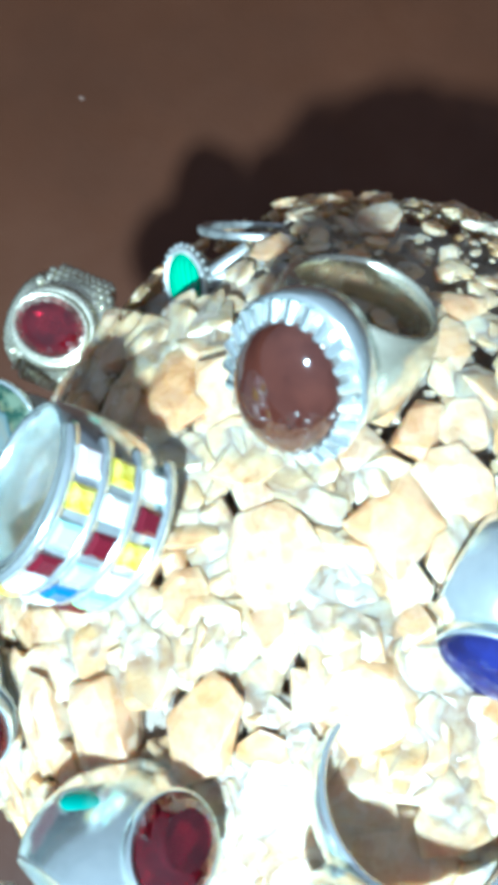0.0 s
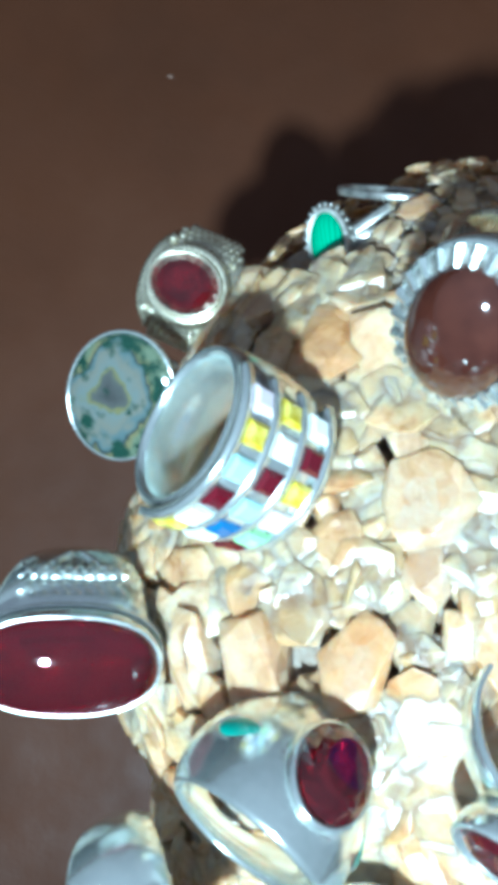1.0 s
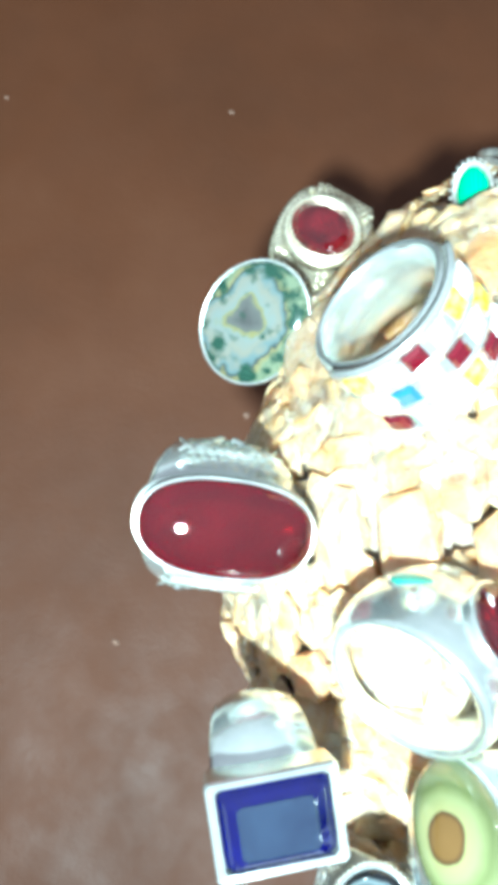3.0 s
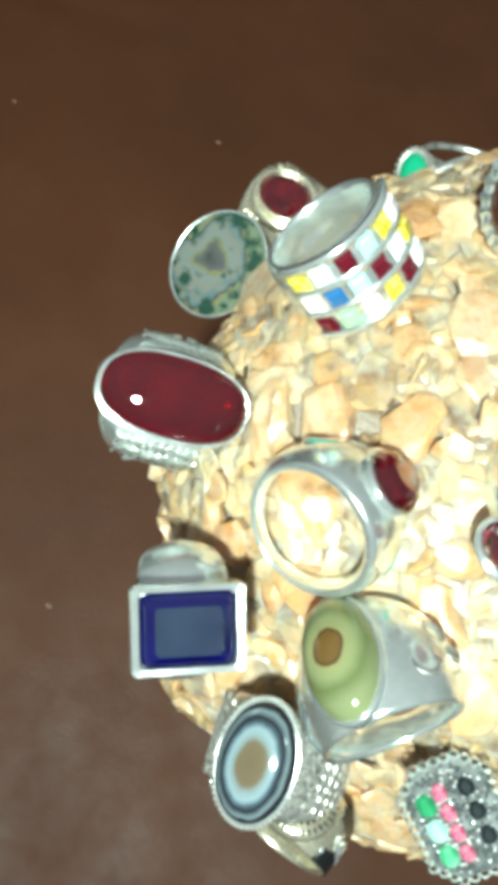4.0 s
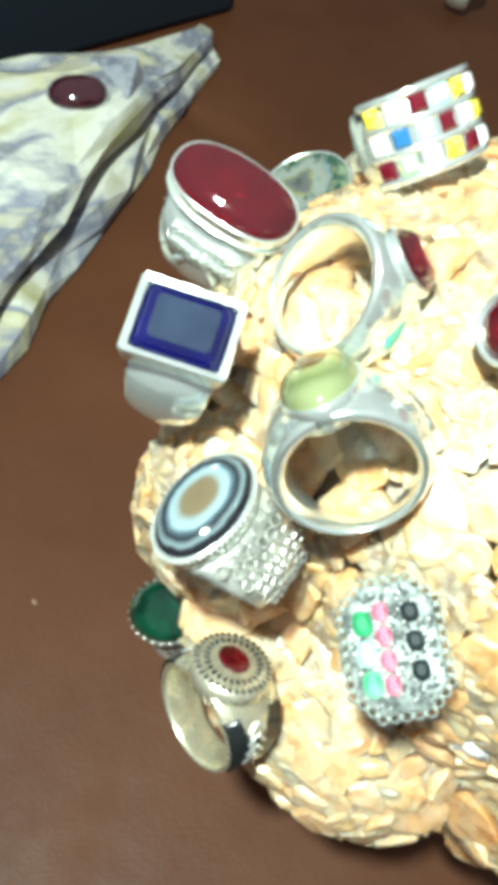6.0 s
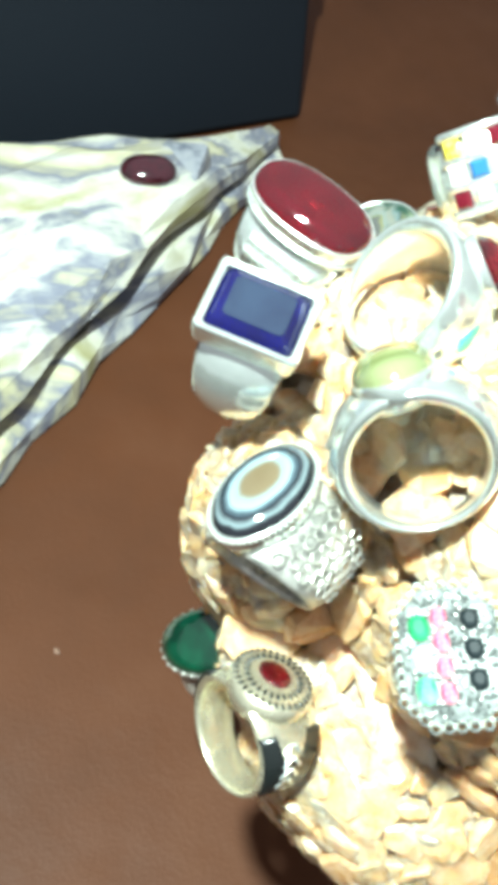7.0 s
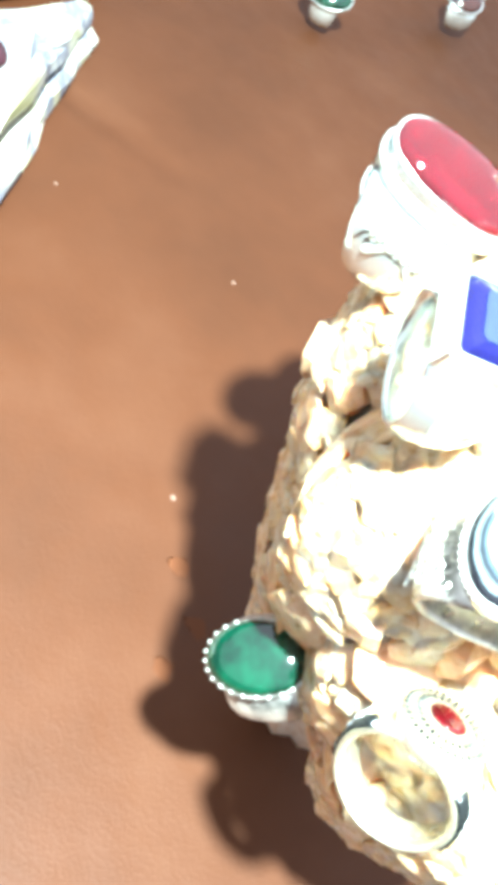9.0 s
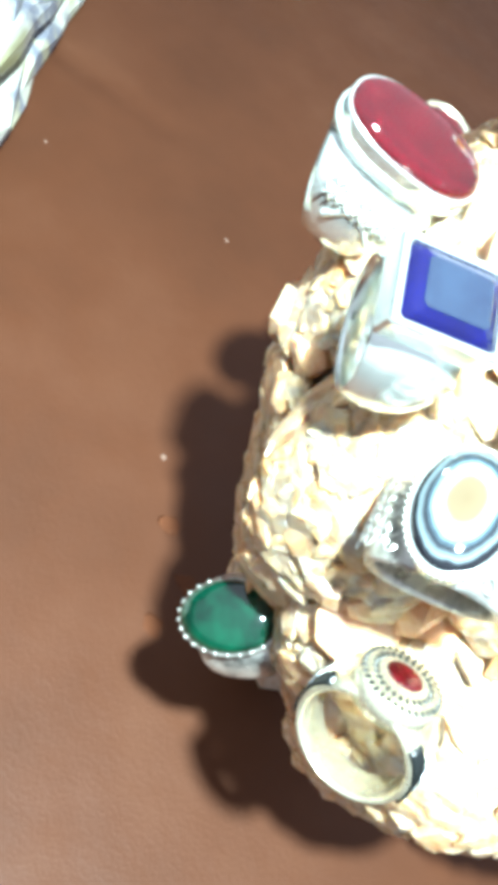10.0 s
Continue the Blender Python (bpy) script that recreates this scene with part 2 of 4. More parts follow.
# near-black colour that stands in for shade in the ore's crevice
CREVICE_SHADE = material("crevice_shade", (0.012, 0.012, 0.008), 0.7)
into(CREVICE_SHADE, ramp(CREVICE_SHADE, noisy(CREVICE_SHADE, 80, 5), [(0.35, (0.006, 0.006, 0.004)), (0.7, (0.05, 0.05, 0.03))]), "Base Color")
LEATHER = material("brown_leather", (0.16, 0.06, 0.03), 0.42)
into(LEATHER, ramp(LEATHER, noisy(LEATHER, 9, 5, 0.6), [(0.3, (0.051, 0.017, 0.006)), (0.55, (0.066, 0.022, 0.008)), (0.75, (0.080, 0.030, 0.013))]), "Base Color")
into(LEATHER, ramp(LEATHER, noisy(LEATHER, 40, 6), [(0.3, (0.48,) * 3), (0.7, (0.66,) * 3)]), "Roughness")
v = node(LEATHER, "ShaderNodeTexVoronoi", Scale=900)
link(LEATHER, coords(LEATHER), v.inputs["Vector"])
LEATHER.node_tree.nodes["Principled BSDF"].inputs["Specular IOR Level"].default_value = 0.2
first = bump(LEATHER, v.outputs["Distance"], 0.0002, 0.28)
bump(LEATHER, noisy(LEATHER, 14, 5), 0.003, 0.35, first)
DUST = material("dust_fleck", (0.17, 0.10, 0.07), 0.9)
STAIN = material("orange_stain", (0.086, 0.028, 0.010), 0.7, specular_ior_level=0.15)
CASE = material("black_case", (0.006, 0.009, 0.014), 0.7)
CASE.node_tree.nodes["Principled BSDF"].inputs["Specular IOR Level"].default_value = 0.2
bump(CASE, noisy(CASE, 300, 5), 0.0004, 0.4)


# ---- mesh helpers ----
def part(name, bm, mat, parent=None, label="", smooth=True, place=None):
    me = bpy.data.meshes.new(name)
    bmesh.ops.recalc_face_normals(bm, faces=bm.faces[:])
    bm.to_mesh(me)
    bm.free()
    me.materials.append(mat)
    for p in me.polygons:
        p.use_smooth = smooth
    ob = new(name, me)
    if parent:
        ob.parent = parent
    if place is not None:
        ob.matrix_basis = place
    return tagged(ob, label)


def loft(loops, closed=False, cap_first=True, cap_last=True):
    """A skin over rings of points; closed joins the last ring to the first."""
    bm = bmesh.new()
    rings = [[bm.verts.new(p) for p in loop] for loop in loops]
    pairs = list(zip(rings, rings[1:])) + ([(rings[-1], rings[0])] if closed else [])
    for a, b in pairs:
        for i in range(len(a)):
            j = (i + 1) % len(a)
            bm.faces.new((a[i], a[j], b[j], b[i]))
    if not closed:
        if cap_first:
            bm.faces.new(rings[0])
        if cap_last:
            bm.faces.new(rings[-1])
    return bm


def oval(a, b, z, n=40, power=2.0):
    """Points of a rounded outline; b runs along x and a along y."""
    out = []
    for i in range(n):
        c, s = math.cos(2 * math.pi * i / n), math.sin(2 * math.pi * i / n)
        out.append((b * math.copysign(abs(c) ** (2 / power), c), a * math.copysign(abs(s) ** (2 / power), s), z))
    return out


def shank(R, t_top, t_bot, w_top, w_bot, sharp=1.6, dome=0.35, n=72, lift=0.0):
    """The band of a ring: its finger runs along y and its head is at +z. Wide at the head, narrow behind."""
    loops = []
    for i in range(n):
        f = 2 * math.pi * i / n
        k = ((1 + math.cos(f)) / 2) ** sharp
        w, t = (w_bot + (w_top - w_bot) * k) / 2, t_bot + (t_top - t_bot) * k
        loop = []
        for u, d in ((-0.80, 0), (0.80, 0), (0.95, 0.18), (1, 0.45), (0.93, 0.75), (0.6, 0.95), (0.2, 1.0), (-0.2, 1.0), (-0.6, 0.95), (-0.93, 0.75), (-1, 0.45), (-0.95, 0.18)):
            r = R + t * d * (1 - dome * u * u if d > 0.5 else 1) + lift * k * u * u
            loop.append((r * math.sin(f), u * w, r * math.cos(f)))
        loops.append(loop)
    return loft(loops, closed=True)


def bezel(a, b, z0, z1, wall=0.0012, power=2.0, foot=0.86):
    """A collar round a stone that opens at its top."""
    return loft([oval(a * foot, b * foot, z0, power=power), oval(a * 0.97, b * 0.97, (z0 + z1) / 2, power=power), oval(a, b, z1 - 0.0006, power=power), oval(a - wall * 0.3, b - wall * 0.3, z1, power=power),
                 oval(a - wall, b - wall, z1 - 0.0001, power=power), oval(a - wall * 1.05, b - wall * 1.05, z1 - 0.0018, power=power)])


def cabochon(a, b, z, h, power=2.0, flat=2.2):
    loops = [oval(a * 0.98, b * 0.98, z - 0.0015, power=power)]
    for i in range(10):
        s = i / 10
        k = (1 - s ** flat) ** (1 / flat)
        loops.append(oval(a * k, b * k, z + h * s, power=power))
    loops.append(oval(a * 0.18, b * 0.18, z + h, power=power))
    return loft(loops)


def hollow_bezel(a, b, z0, z1, wall=0.0008, power=2.0, foot=0.9):
    """A collar with a bowl in it, for a stone that light passes through."""
    inner = [(1.05, 0.0018), (1.6, 0.0045)]
    loops = [oval(a * foot, b * foot, z0, power=power), oval(a * 0.97, b * 0.97, (z0 + z1) / 2, power=power), oval(a, b, z1 - 0.0006, power=power), oval(a - wall * 0.3, b - wall * 0.3, z1, power=power), oval(a - wall, b - wall, z1 - 0.0001, power=power)]
    loops += [oval(a - wall * k, b - wall * k, z1 - d, power=power) for k, d in inner]
    return loft(loops + [oval(a * 0.55, b * 0.30, z0 + 0.0010, power=power)])


def deep_cabochon(a, b, z, h, depth, power=2.0, flat=2.0):
    """A domed stone whose back narrows to a keel."""
    loops = [oval(a * 0.55, b * 0.10, z - depth, power=power), oval(a * 0.82, b * 0.62, z - depth * 0.55, power=power), oval(a * 0.98, b * 0.98, z - 0.0008, power=power)]
    for i in range(12):
        up = i / 12
        k = (1 - up ** flat) ** (1 / flat)
        loops.append(oval(a * k, b * k, z + h * up, power=power))
    return loft(loops + [oval(a * 0.16, b * 0.16, z + h, power=power)])


def faceted(a, b, z, h, power=2.0, n=16, table=0.58):
    """An oval cut stone with flat facets, pavilion below and table above."""
    tilt = math.pi / n
    mid = [(b * 0.82 * math.cos(2 * math.pi * i / n + tilt), a * 0.82 * math.sin(2 * math.pi * i / n + tilt), z + h * 0.62) for i in range(n)]
    return loft([oval(a * 0.40, b * 0.40, z - h * 0.40, n, power), oval(a * 0.97, b * 0.97, z - h * 0.1, n, power), oval(a, b, z, n, power), mid, oval(a * table, b * table, z + h, n, power)])


def box(x, y, z, bevel=0.0, at=(0, 0, 0), turn=None):
    bm = bmesh.new()
    bmesh.ops.create_cube(bm, size=1)
    bmesh.ops.scale(bm, vec=(x, y, z), verts=bm.verts)
    if bevel:
        bmesh.ops.bevel(bm, geom=bm.edges[:], offset=bevel, segments=2, affect="EDGES", profile=0.6)
    if turn is not None:
        bmesh.ops.transform(bm, matrix=turn, verts=bm.verts)
    bmesh.ops.translate(bm, vec=at, verts=bm.verts)
    return bm


def bead_mesh(name, r, mat, sides=(8, 6)):
    bm = bmesh.new()
    bmesh.ops.create_uvsphere(bm, u_segments=sides[0], v_segments=sides[1], radius=r)
    me = bpy.data.meshes.new(name)
    bm.to_mesh(me)
    bm.free()
    me.materials.append(mat)
    for p in me.polygons:
        p.use_smooth = True
    return me


def shared(name, me, parent, m):
    ob = new(name, me)
    ob.parent = parent
    ob.matrix_basis = m
    return ob


def ring(name, label, head, normal, finger, height):
    """An Empty at the middle of the hoop: z to the head, y along the finger. head is the stone's girdle, height above the middle."""
    z = Vector(normal).normalized()
    y = Vector(finger)
    y = (y - z * y.dot(z)).normalized()
    x = y.cross(z)
    m = Matrix((x, y, z)).transposed().to_4x4()
    m.translation = Vector(head) - z * height
    ob = new(name)
    ob.empty_display_size = 0.01
    ob.matrix_basis = m
    HEADS.append((Vector(head), max(0.008, height * 0.62)))
    return tagged(ob, label, "ring", "rings on the crystal rock")


HEADS = []

# ---- the leather seat: one sheet with soft creases that turns up behind ----
FOLD = Vector((-0.300, 0.285))
ACROSS = Vector((-0.905, 0.425))


def seat_height(x, y):
    s = (Vector((x, y)) - FOLD).dot(ACROSS)
    z = 0.0
    if s > 0:
        z = 0.45 * s * s / (s + 0.06)
    # a crease that starts beside the ore rock
    d = (Vector((x, y)) - Vector((-0.25, 0.172))).dot(Vector((-0.17, 0.985)))
    along = (Vector((x, y)) - Vector((-0.25, 0.172))).dot(Vector((0.985, 0.17)))
    z -= 0.004 * math.exp(-(d / 0.006) ** 2) * math.exp(-(along / 0.06) ** 2)
    z += 0.0012 * noise.noise(Vector((x * 9, y * 9, 0)))
    return z


def seat():
    bm = bmesh.new()
    xs = sorted({-1.2, -0.8, 0.6, 1.0, 1.3} | {round(-0.60 + 0.008 * i, 4) for i in range(126)})
    ys = sorted({-1.0, -0.5, 1.2, 1.6} | {round(-0.30 + 0.008 * i, 4) for i in range(140)})
    grid = [[bm.verts.new((x, y, seat_height(x, y))) for y in ys] for x in xs]
    for i in range(len(xs) - 1):
        for j in range(len(ys) - 1):
            bm.faces.new((grid[i][j], grid[i + 1][j], grid[i + 1][j + 1], grid[i][j + 1]))
    return bm


tagged(part("ground", seat(), LEATHER), "reddish brown leather seat with soft creases under the rocks", "leather seat", kind="structure")

for k, (x, y, r, mat, what) in enumerate([(-0.063, -0.069, 0.0010, DUST, "pale"), (-0.203, 0.116, 0.0008, DUST, "pale"), (-0.054, 0.031, 0.0011, DUST, "pale"), (-0.114, 0.150, 0.0008, DUST, "pale"),
                                          (-0.031, 0.011, 0.0040, STAIN, "orange"), (-0.011, -0.003, 0.0042, STAIN, "orange"), (-0.009, -0.025, 0.0036, STAIN, "orange")]):
    bm = bmesh.new()
    bmesh.ops.create_uvsphere(bm, u_segments=14, v_segments=6, radius=r)
    flat = 0.5 if mat is DUST else 0.008
    for vert in bm.verts:
        vert.co *= 1 + 0.7 * noise.noise(vert.co * (500 if mat is DUST else 260) + Vector((k, 0, 0)))
        vert.co.z *= flat
        vert.co.x *= 1.5
    ob = part("dust_fleck" if mat is DUST else "stain", bm, mat)
    ob.location = (x, y, seat_height(x, y) + r * flat * 0.2)
    tagged(ob, "tiny pale fleck of dust on the brown leather" if mat is DUST else "small orange stain smeared on the brown leather", "fleck" if mat is DUST else "stain", "marks on the leather")


# ---- the crystal rock ----
LOBES = [((0.0304, -0.0067, 0.1621), (0.066, 0.080), (0.058, 0.080), (0.058, 0.168), 2.6, 0.60),
         ((0.0456, -0.0526, 0.1264), (0.028, 0.036), (0.030, 0.045), (0.030, 0.060), 2.4, 0.55),
         ((0.0045, -0.0519, 0.1609), (0.020, 0.026), (0.027, 0.030), (0.030, 0.045), 2.4, 0.35),
         ((0.0239, -0.0585, 0.1397), (0.018, 0.022), (0.021, 0.020), (0.018, 0.035), 2.4, 0.4),
         ((0.0809, -0.0296, 0.1312), (0.040, 0.040), (0.028, 0.040), (0.032, 0.060), 2.4, 0.5)]


def lobe_value(p, lobe):
    """Below 1 inside a lobe; its sides draw in towards its foot."""
    (cx, cy, cz), (x0, x1), (y0, y1), (up, down), q, taper = lobe
    dx, dy, dz = p[0] - cx, p[1] - cy, p[2] - cz
    s = 1 - taper * min(1.0, -dz / down) if dz < 0 else 1.0
    return (abs(dx / s / (x1 if dx > 0 else x0)) ** q + abs(dy / s / (y1 if dy > 0 else y0)) ** q + abs(dz / (up if dz > 0 else down)) ** q) ** (1 / q)


def lobe_point(lobe, d):
    c, near, far = Vector(lobe[0]), 0.0, 0.3
    for _ in range(16):
        mid = (near + far) / 2
        near, far = (mid, far) if lobe_value(c + Vector(d) * mid, lobe) < 1 else (near, mid)
    return c + Vector(d) * near


def rock_lump(lobe):
    bm = bmesh.new()
    bmesh.ops.create_icosphere(bm, subdivisions=6, radius=1)
    for vert in bm.verts:
        p = lobe_point(lobe, vert.co)
        inward = Vector(lobe[0]) - p
        p += inward * (0.04 + 0.06 * noise.noise(p * 60) + 0.05 * abs(noise.noise(p * 150)) + 0.04 * abs(noise.noise(p * 330)) + 0.025 * noise.noise(p * 800))
        p.z = max(p.z, -0.004)
        vert.co = p
    return bm


rock = part("crystal_rock", rock_lump(LOBES[0]), MATRIX)
for lobe in LOBES[1:]:
    part("lump", rock_lump(lobe), MATRIX, rock)
tagged(rock, "rough cream and honey calcite crystal rock set with silver rings", "rock")


def chunk(rng, tall=1.0):
    """An irregular broken crystal: the hull of a few points."""
    bm = bmesh.new()
    n = rng.randint(4, 7)
    turn, lean, wide = rng.random() * 6, rng.uniform(-0.45, 0.45), rng.uniform(0.65, 1.0)
    for level, size in ((-0.7, 0.85), (0.25 + 0.25 * rng.random(), 1.0), (0.60 + 0.2 * rng.random(), rng.uniform(0.45, 0.9))):
        for i in range(n):
            f = turn + 2 * math.pi * (i + 0.55 * rng.random()) / n
            q = size * rng.uniform(0.75, 1.15)
            x, y = q * math.cos(f), q * math.sin(f) * wide
            bm.verts.new((x + 0.3 * lean * level, y, tall * (level + (lean * x if level > 0 else 0))))
    bmesh.ops.convex_hull(bm, input=bm.verts[:])
    bmesh.ops.bevel(bm, geom=bm.edges[:], offset=0.03, segments=1, affect="EDGES")
    me = bpy.data.meshes.new("crystal")
    bm.to_mesh(me)
    bm.free()
    me.materials.append(CALCITE)
    return me


# ---- the rings ----
def setting(ob, a, b, z, deep=0.005, wall=0.0013, mat=SILVER, power=2.0, foot=0.86):
    return part("bezel", bezel(a + wall, b + wall, z - deep, z + 0.0012, wall, power, foot), mat, ob)


def bead_row(ob, name, me, a, b, z, n, start=0.0):
    for i in range(n):
        f = start + 2 * math.pi * i / n
        shared(name, me, ob, Matrix.Translation((b * math.cos(f), a * math.sin(f), z)))


BEAD = bead_mesh("bead", 0.0004, WORN)
DARK_BEAD = bead_mesh("notch", 0.00055, DARK)
CLAW = bead_mesh("prong", 0.00065, WORN)


# brown carnelian in a toothed bezel
ob = ring("ring", "large silver ring with a brown carnelian cabochon in a toothed bezel", (0.0061, 0.0240, 0.2331), (-0.365, -0.755, 0.545), (0.025, 0.580, 0.816), 0.0155)
part("shank", shank(0.0090, 0.0036, 0.0016, 0.0205, 0.007, 2.0, 0.25), PALE, ob)
part("bezel", bezel(0.0130, 0.0100, 0.009, 0.0150, 0.0010), SILVER, ob)
part("collar", loft([oval(0.0125, 0.0095, 0.0140), oval(0.0122, 0.0092, 0.0150), oval(0.0104, 0.0076, 0.0162), oval(0.0098, 0.0070, 0.0150)]), WORN, ob)
tooth = bmesh.new()
bmesh.ops.create_cone(tooth, cap_ends=True, segments=8, radius1=0.0010, radius2=0.0007, depth=0.0026)
tm = bpy.data.meshes.new("tooth")
tooth.to_mesh(tm)
tooth.free()
tm.materials.append(SILVER)
for i in range(24):
    f = 2 * math.pi * i / 24
    m = Matrix.Translation((0.0083 * math.cos(f), 0.0111 * math.sin(f), 0.0155)) @ Euler((0, 0, math.atan2(0.0111 * math.sin(f), 0.0084 * math.cos(f)))).to_matrix().to_4x4() @ pose(0, 0, 0, 0, -62, 0)
    shared("tooth", tm, ob, m)
part("stone", cabochon(0.0102, 0.0074, 0.0152, 0.0050), BROWN, ob, "brown polished carnelian")

# small malachite on a thin wire hoop; its head leans over
ob = ring("ring", "thin silver ring with a small green malachite and leaf shoulders", (-0.0181, 0.0518, 0.1934), (-0.960, -0.271, 0.073), (-0.222, 0.883, 0.413), 0.0115)
HEADS.append((Vector((-0.0088, 0.0540, 0.1898)), 0.0115))
HEADS.append((Vector((-0.0158, 0.0417, 0.1957)), 0.0140))
part("shank", shank(0.0102, 0.0010, 0.0010, 0.0016, 0.0011, 2, 0.2), WORN, ob)
z = (ob.matrix_basis.to_3x3().transposed() @ Vector((-0.371, -0.444, 0.817))).normalized()
y = ob.matrix_basis.to_3x3().transposed() @ Vector((-0.474, 0.840, 0.238))
y = (y - z * y.dot(z)).normalized()
lean = Matrix.Translation(ob.matrix_basis.inverted() @ Vector((-0.0160, 0.0416, 0.1967))) @ Matrix((y.cross(z), y, z)).transposed().to_4x4()
part("bezel", bezel(0.0059, 0.0041, -0.0035, 0.0010, 0.0009), WORN, ob, place=lean)
part("stone", cabochon(0.0050, 0.0032, 0.0, 0.0024), MALACHITE, ob, "green banded malachite", place=lean)
for i in range(26):
    f = 2 * math.pi * i / 26
    shared("bead", BEAD, ob, lean @ Matrix.Translation((0.0045 * math.cos(f), 0.0063 * math.sin(f), 0.0)))
for up in (-1, 0, 1):
    part("leaf", box(0.0075, 0.0017, 0.0012, 0.0004, (0, 0, 0), pose(0, 0, 0, 0, 22, up * 24)), WORN, ob, place=lean @ pose(0.0075, up * 0.0022, -0.0022))

# oval red stone, domed shoulders
ob = ring("ring", "domed pale silver ring with an oval red stone and scaled shoulders", (-0.0401, 0.0308, 0.1810), (0.023, -0.166, 0.984), (0.993, -0.098, -0.075), 0.0135)
part("shank", shank(0.0095, 0.0032, 0.0018, 0.0185, 0.006, 1.4, 0.30), PALE, ob)
part("step", loft([oval(0.0085, 0.0080, 0.0110), oval(0.0080, 0.0074, 0.0128), oval(0.0074, 0.0064, 0.0134), oval(0.0068, 0.0057, 0.0125)]), PALE, ob)
setting(ob, 0.0066, 0.0054, 0.0138, 0.003, 0.0006, PALE)
part("stone", faceted(0.0066, 0.0054, 0.0138, 0.0016), DEEP_RED, ob, "oval cut red stone", False)
scale_me = bead_mesh("scale", 0.0010, PALE)
for side in (-1, 1):
    for row in range(5):
        for k in range(-4, 5):
            f = side * math.radians(38 + row * 9)
            y = (k + 0.5 * (row % 2)) * 0.0016 * (1 - row * 0.07)
            shared("scale", scale_me, ob, Matrix.Translation((0.0119 * math.sin(f), y, 0.0119 * math.cos(f))) @ Euler((0, f, 0)).to_matrix().to_4x4() @ Matrix.Diagonal((1.0, 0.75, 0.5, 1)))

# abalone disc
ob = ring("ring", "silver ring with a round abalone shell disc under clear resin", (-0.0446, 0.0070, 0.1813), (-0.135, -0.424, 0.893), (0.118, 0.890, 0.437), 0.0150)
part("shank", shank(0.0095, 0.0020, 0.0014, 0.010, 0.004, 1.5), WORN, ob)
part("bezel", bezel(0.0128, 0.0109, 0.0118, 0.0152, 0.0006, 2.0, 0.92), SILVER, ob)
part("stone", cabochon(0.0122, 0.0103, 0.0150, 0.0014), ABALONE, ob, "green and violet abalone shell")

# wide band with three rows of square stones
AXIS, FRONT = Vector((-0.7364, 0.0501, 0.6746)).normalized(), Vector((0.6428, -0.2591, 0.7209)).normalized()
mid = Vector((-0.0255, 0.0031, 0.2249)) - AXIS * 0.0085
ob = ring("ring", "wide silver band ring with rows of small square coloured stones", mid + FRONT * 0.0142, FRONT, AXIS, 0.0142)
part("shank", shank(0.0101, 0.0034, 0.0018, 0.0175, 0.012, 0.8, 0.10), SILVER, ob)
COLOURS = (("yellow", "clear", "red", "aqua", "yellow", "pink"), ("clear", "blue", "aqua", "red", "clear", "yellow"), ("red", "green", "pink", "yellow", "red", "clear"))
tile = {}
for colour, mat in SQUARES.items():
    bm = loft([[(-0.0017, -0.0017, -0.0008), (0.0017, -0.0017, -0.0008), (0.0017, 0.0017, -0.0008), (-0.0017, 0.0017, -0.0008)], [(-0.0017, -0.0017, 0), (0.0017, -0.0017, 0), (0.0017, 0.0017, 0), (-0.0017, 0.0017, 0)],
               [(-0.0011, -0.0011, 0.0005), (0.0011, -0.0011, 0.0005), (0.0011, 0.0011, 0.0005), (-0.0011, 0.0011, 0.0005)]])
    bmesh.ops.recalc_face_normals(bm, faces=bm.faces[:])
    tile[colour] = bpy.data.meshes.new("square_stone")
    bm.to_mesh(tile[colour])
    bm.free()
    tile[colour].materials.append(mat)
SIDE = -1
for row, names in enumerate(COLOURS):
    for k, colour in enumerate(names):
        f = SIDE * math.radians(63 - 20.5 * k)
        r = 0.0136
        shared("square_stone", tile[colour], ob, Matrix.Translation((r * math.sin(f), 0.0052 * (1 - row), r * math.cos(f))) @ Euler((0, f, 0)).to_matrix().to_4x4())
for row in (-1.5, -0.5, 0.5, 1.5):
    loops = []
    for i in range(40):
        f = SIDE * math.radians(76 - 136 * i / 39)
        c = (math.sin(f), math.cos(f))
        loops.append([(c[0] * (0.0124 + dr), 0.0052 * row + dy, c[1] * (0.0124 + dr)) for dr, dy in ((0, -0.0009), (0.00125, -0.0008), (0.00125, 0.0008), (0, 0.0009))])
    part("channel_wall", loft(loops), SILVER, ob)

# long red cabochon
ob = ring("ring", "silver ring with a long glossy red cabochon and hatched shoulders", (-0.0312, -0.0353, 0.2121), (0.220, -0.200, 0.955), (0.945, 0.306, -0.150), 0.0182)
part("shank", shank(0.0098, 0.0042, 0.0018, 0.0255, 0.0070, 1.1, 0.15), SILVER, ob)
part("bezel", hollow_bezel(0.0141, 0.0080, 0.0098, 0.0187, 0.0007, 2.4, 0.92), SILVER, ob)
part("rim", loft([oval(0.0142, 0.0082, 0.0137, 48, 2.4), oval(0.0144, 0.0084, 0.0145, 48, 2.4), oval(0.0142, 0.0082, 0.0151, 48, 2.4), oval(0.0136, 0.0077, 0.0145, 48, 2.4)], closed=True), SILVER, ob)
part("stone", deep_cabochon(0.0136, 0.0075, 0.0184, 0.0030, 0.0042, 2.4), RUBY, ob, "long glossy red cabochon")
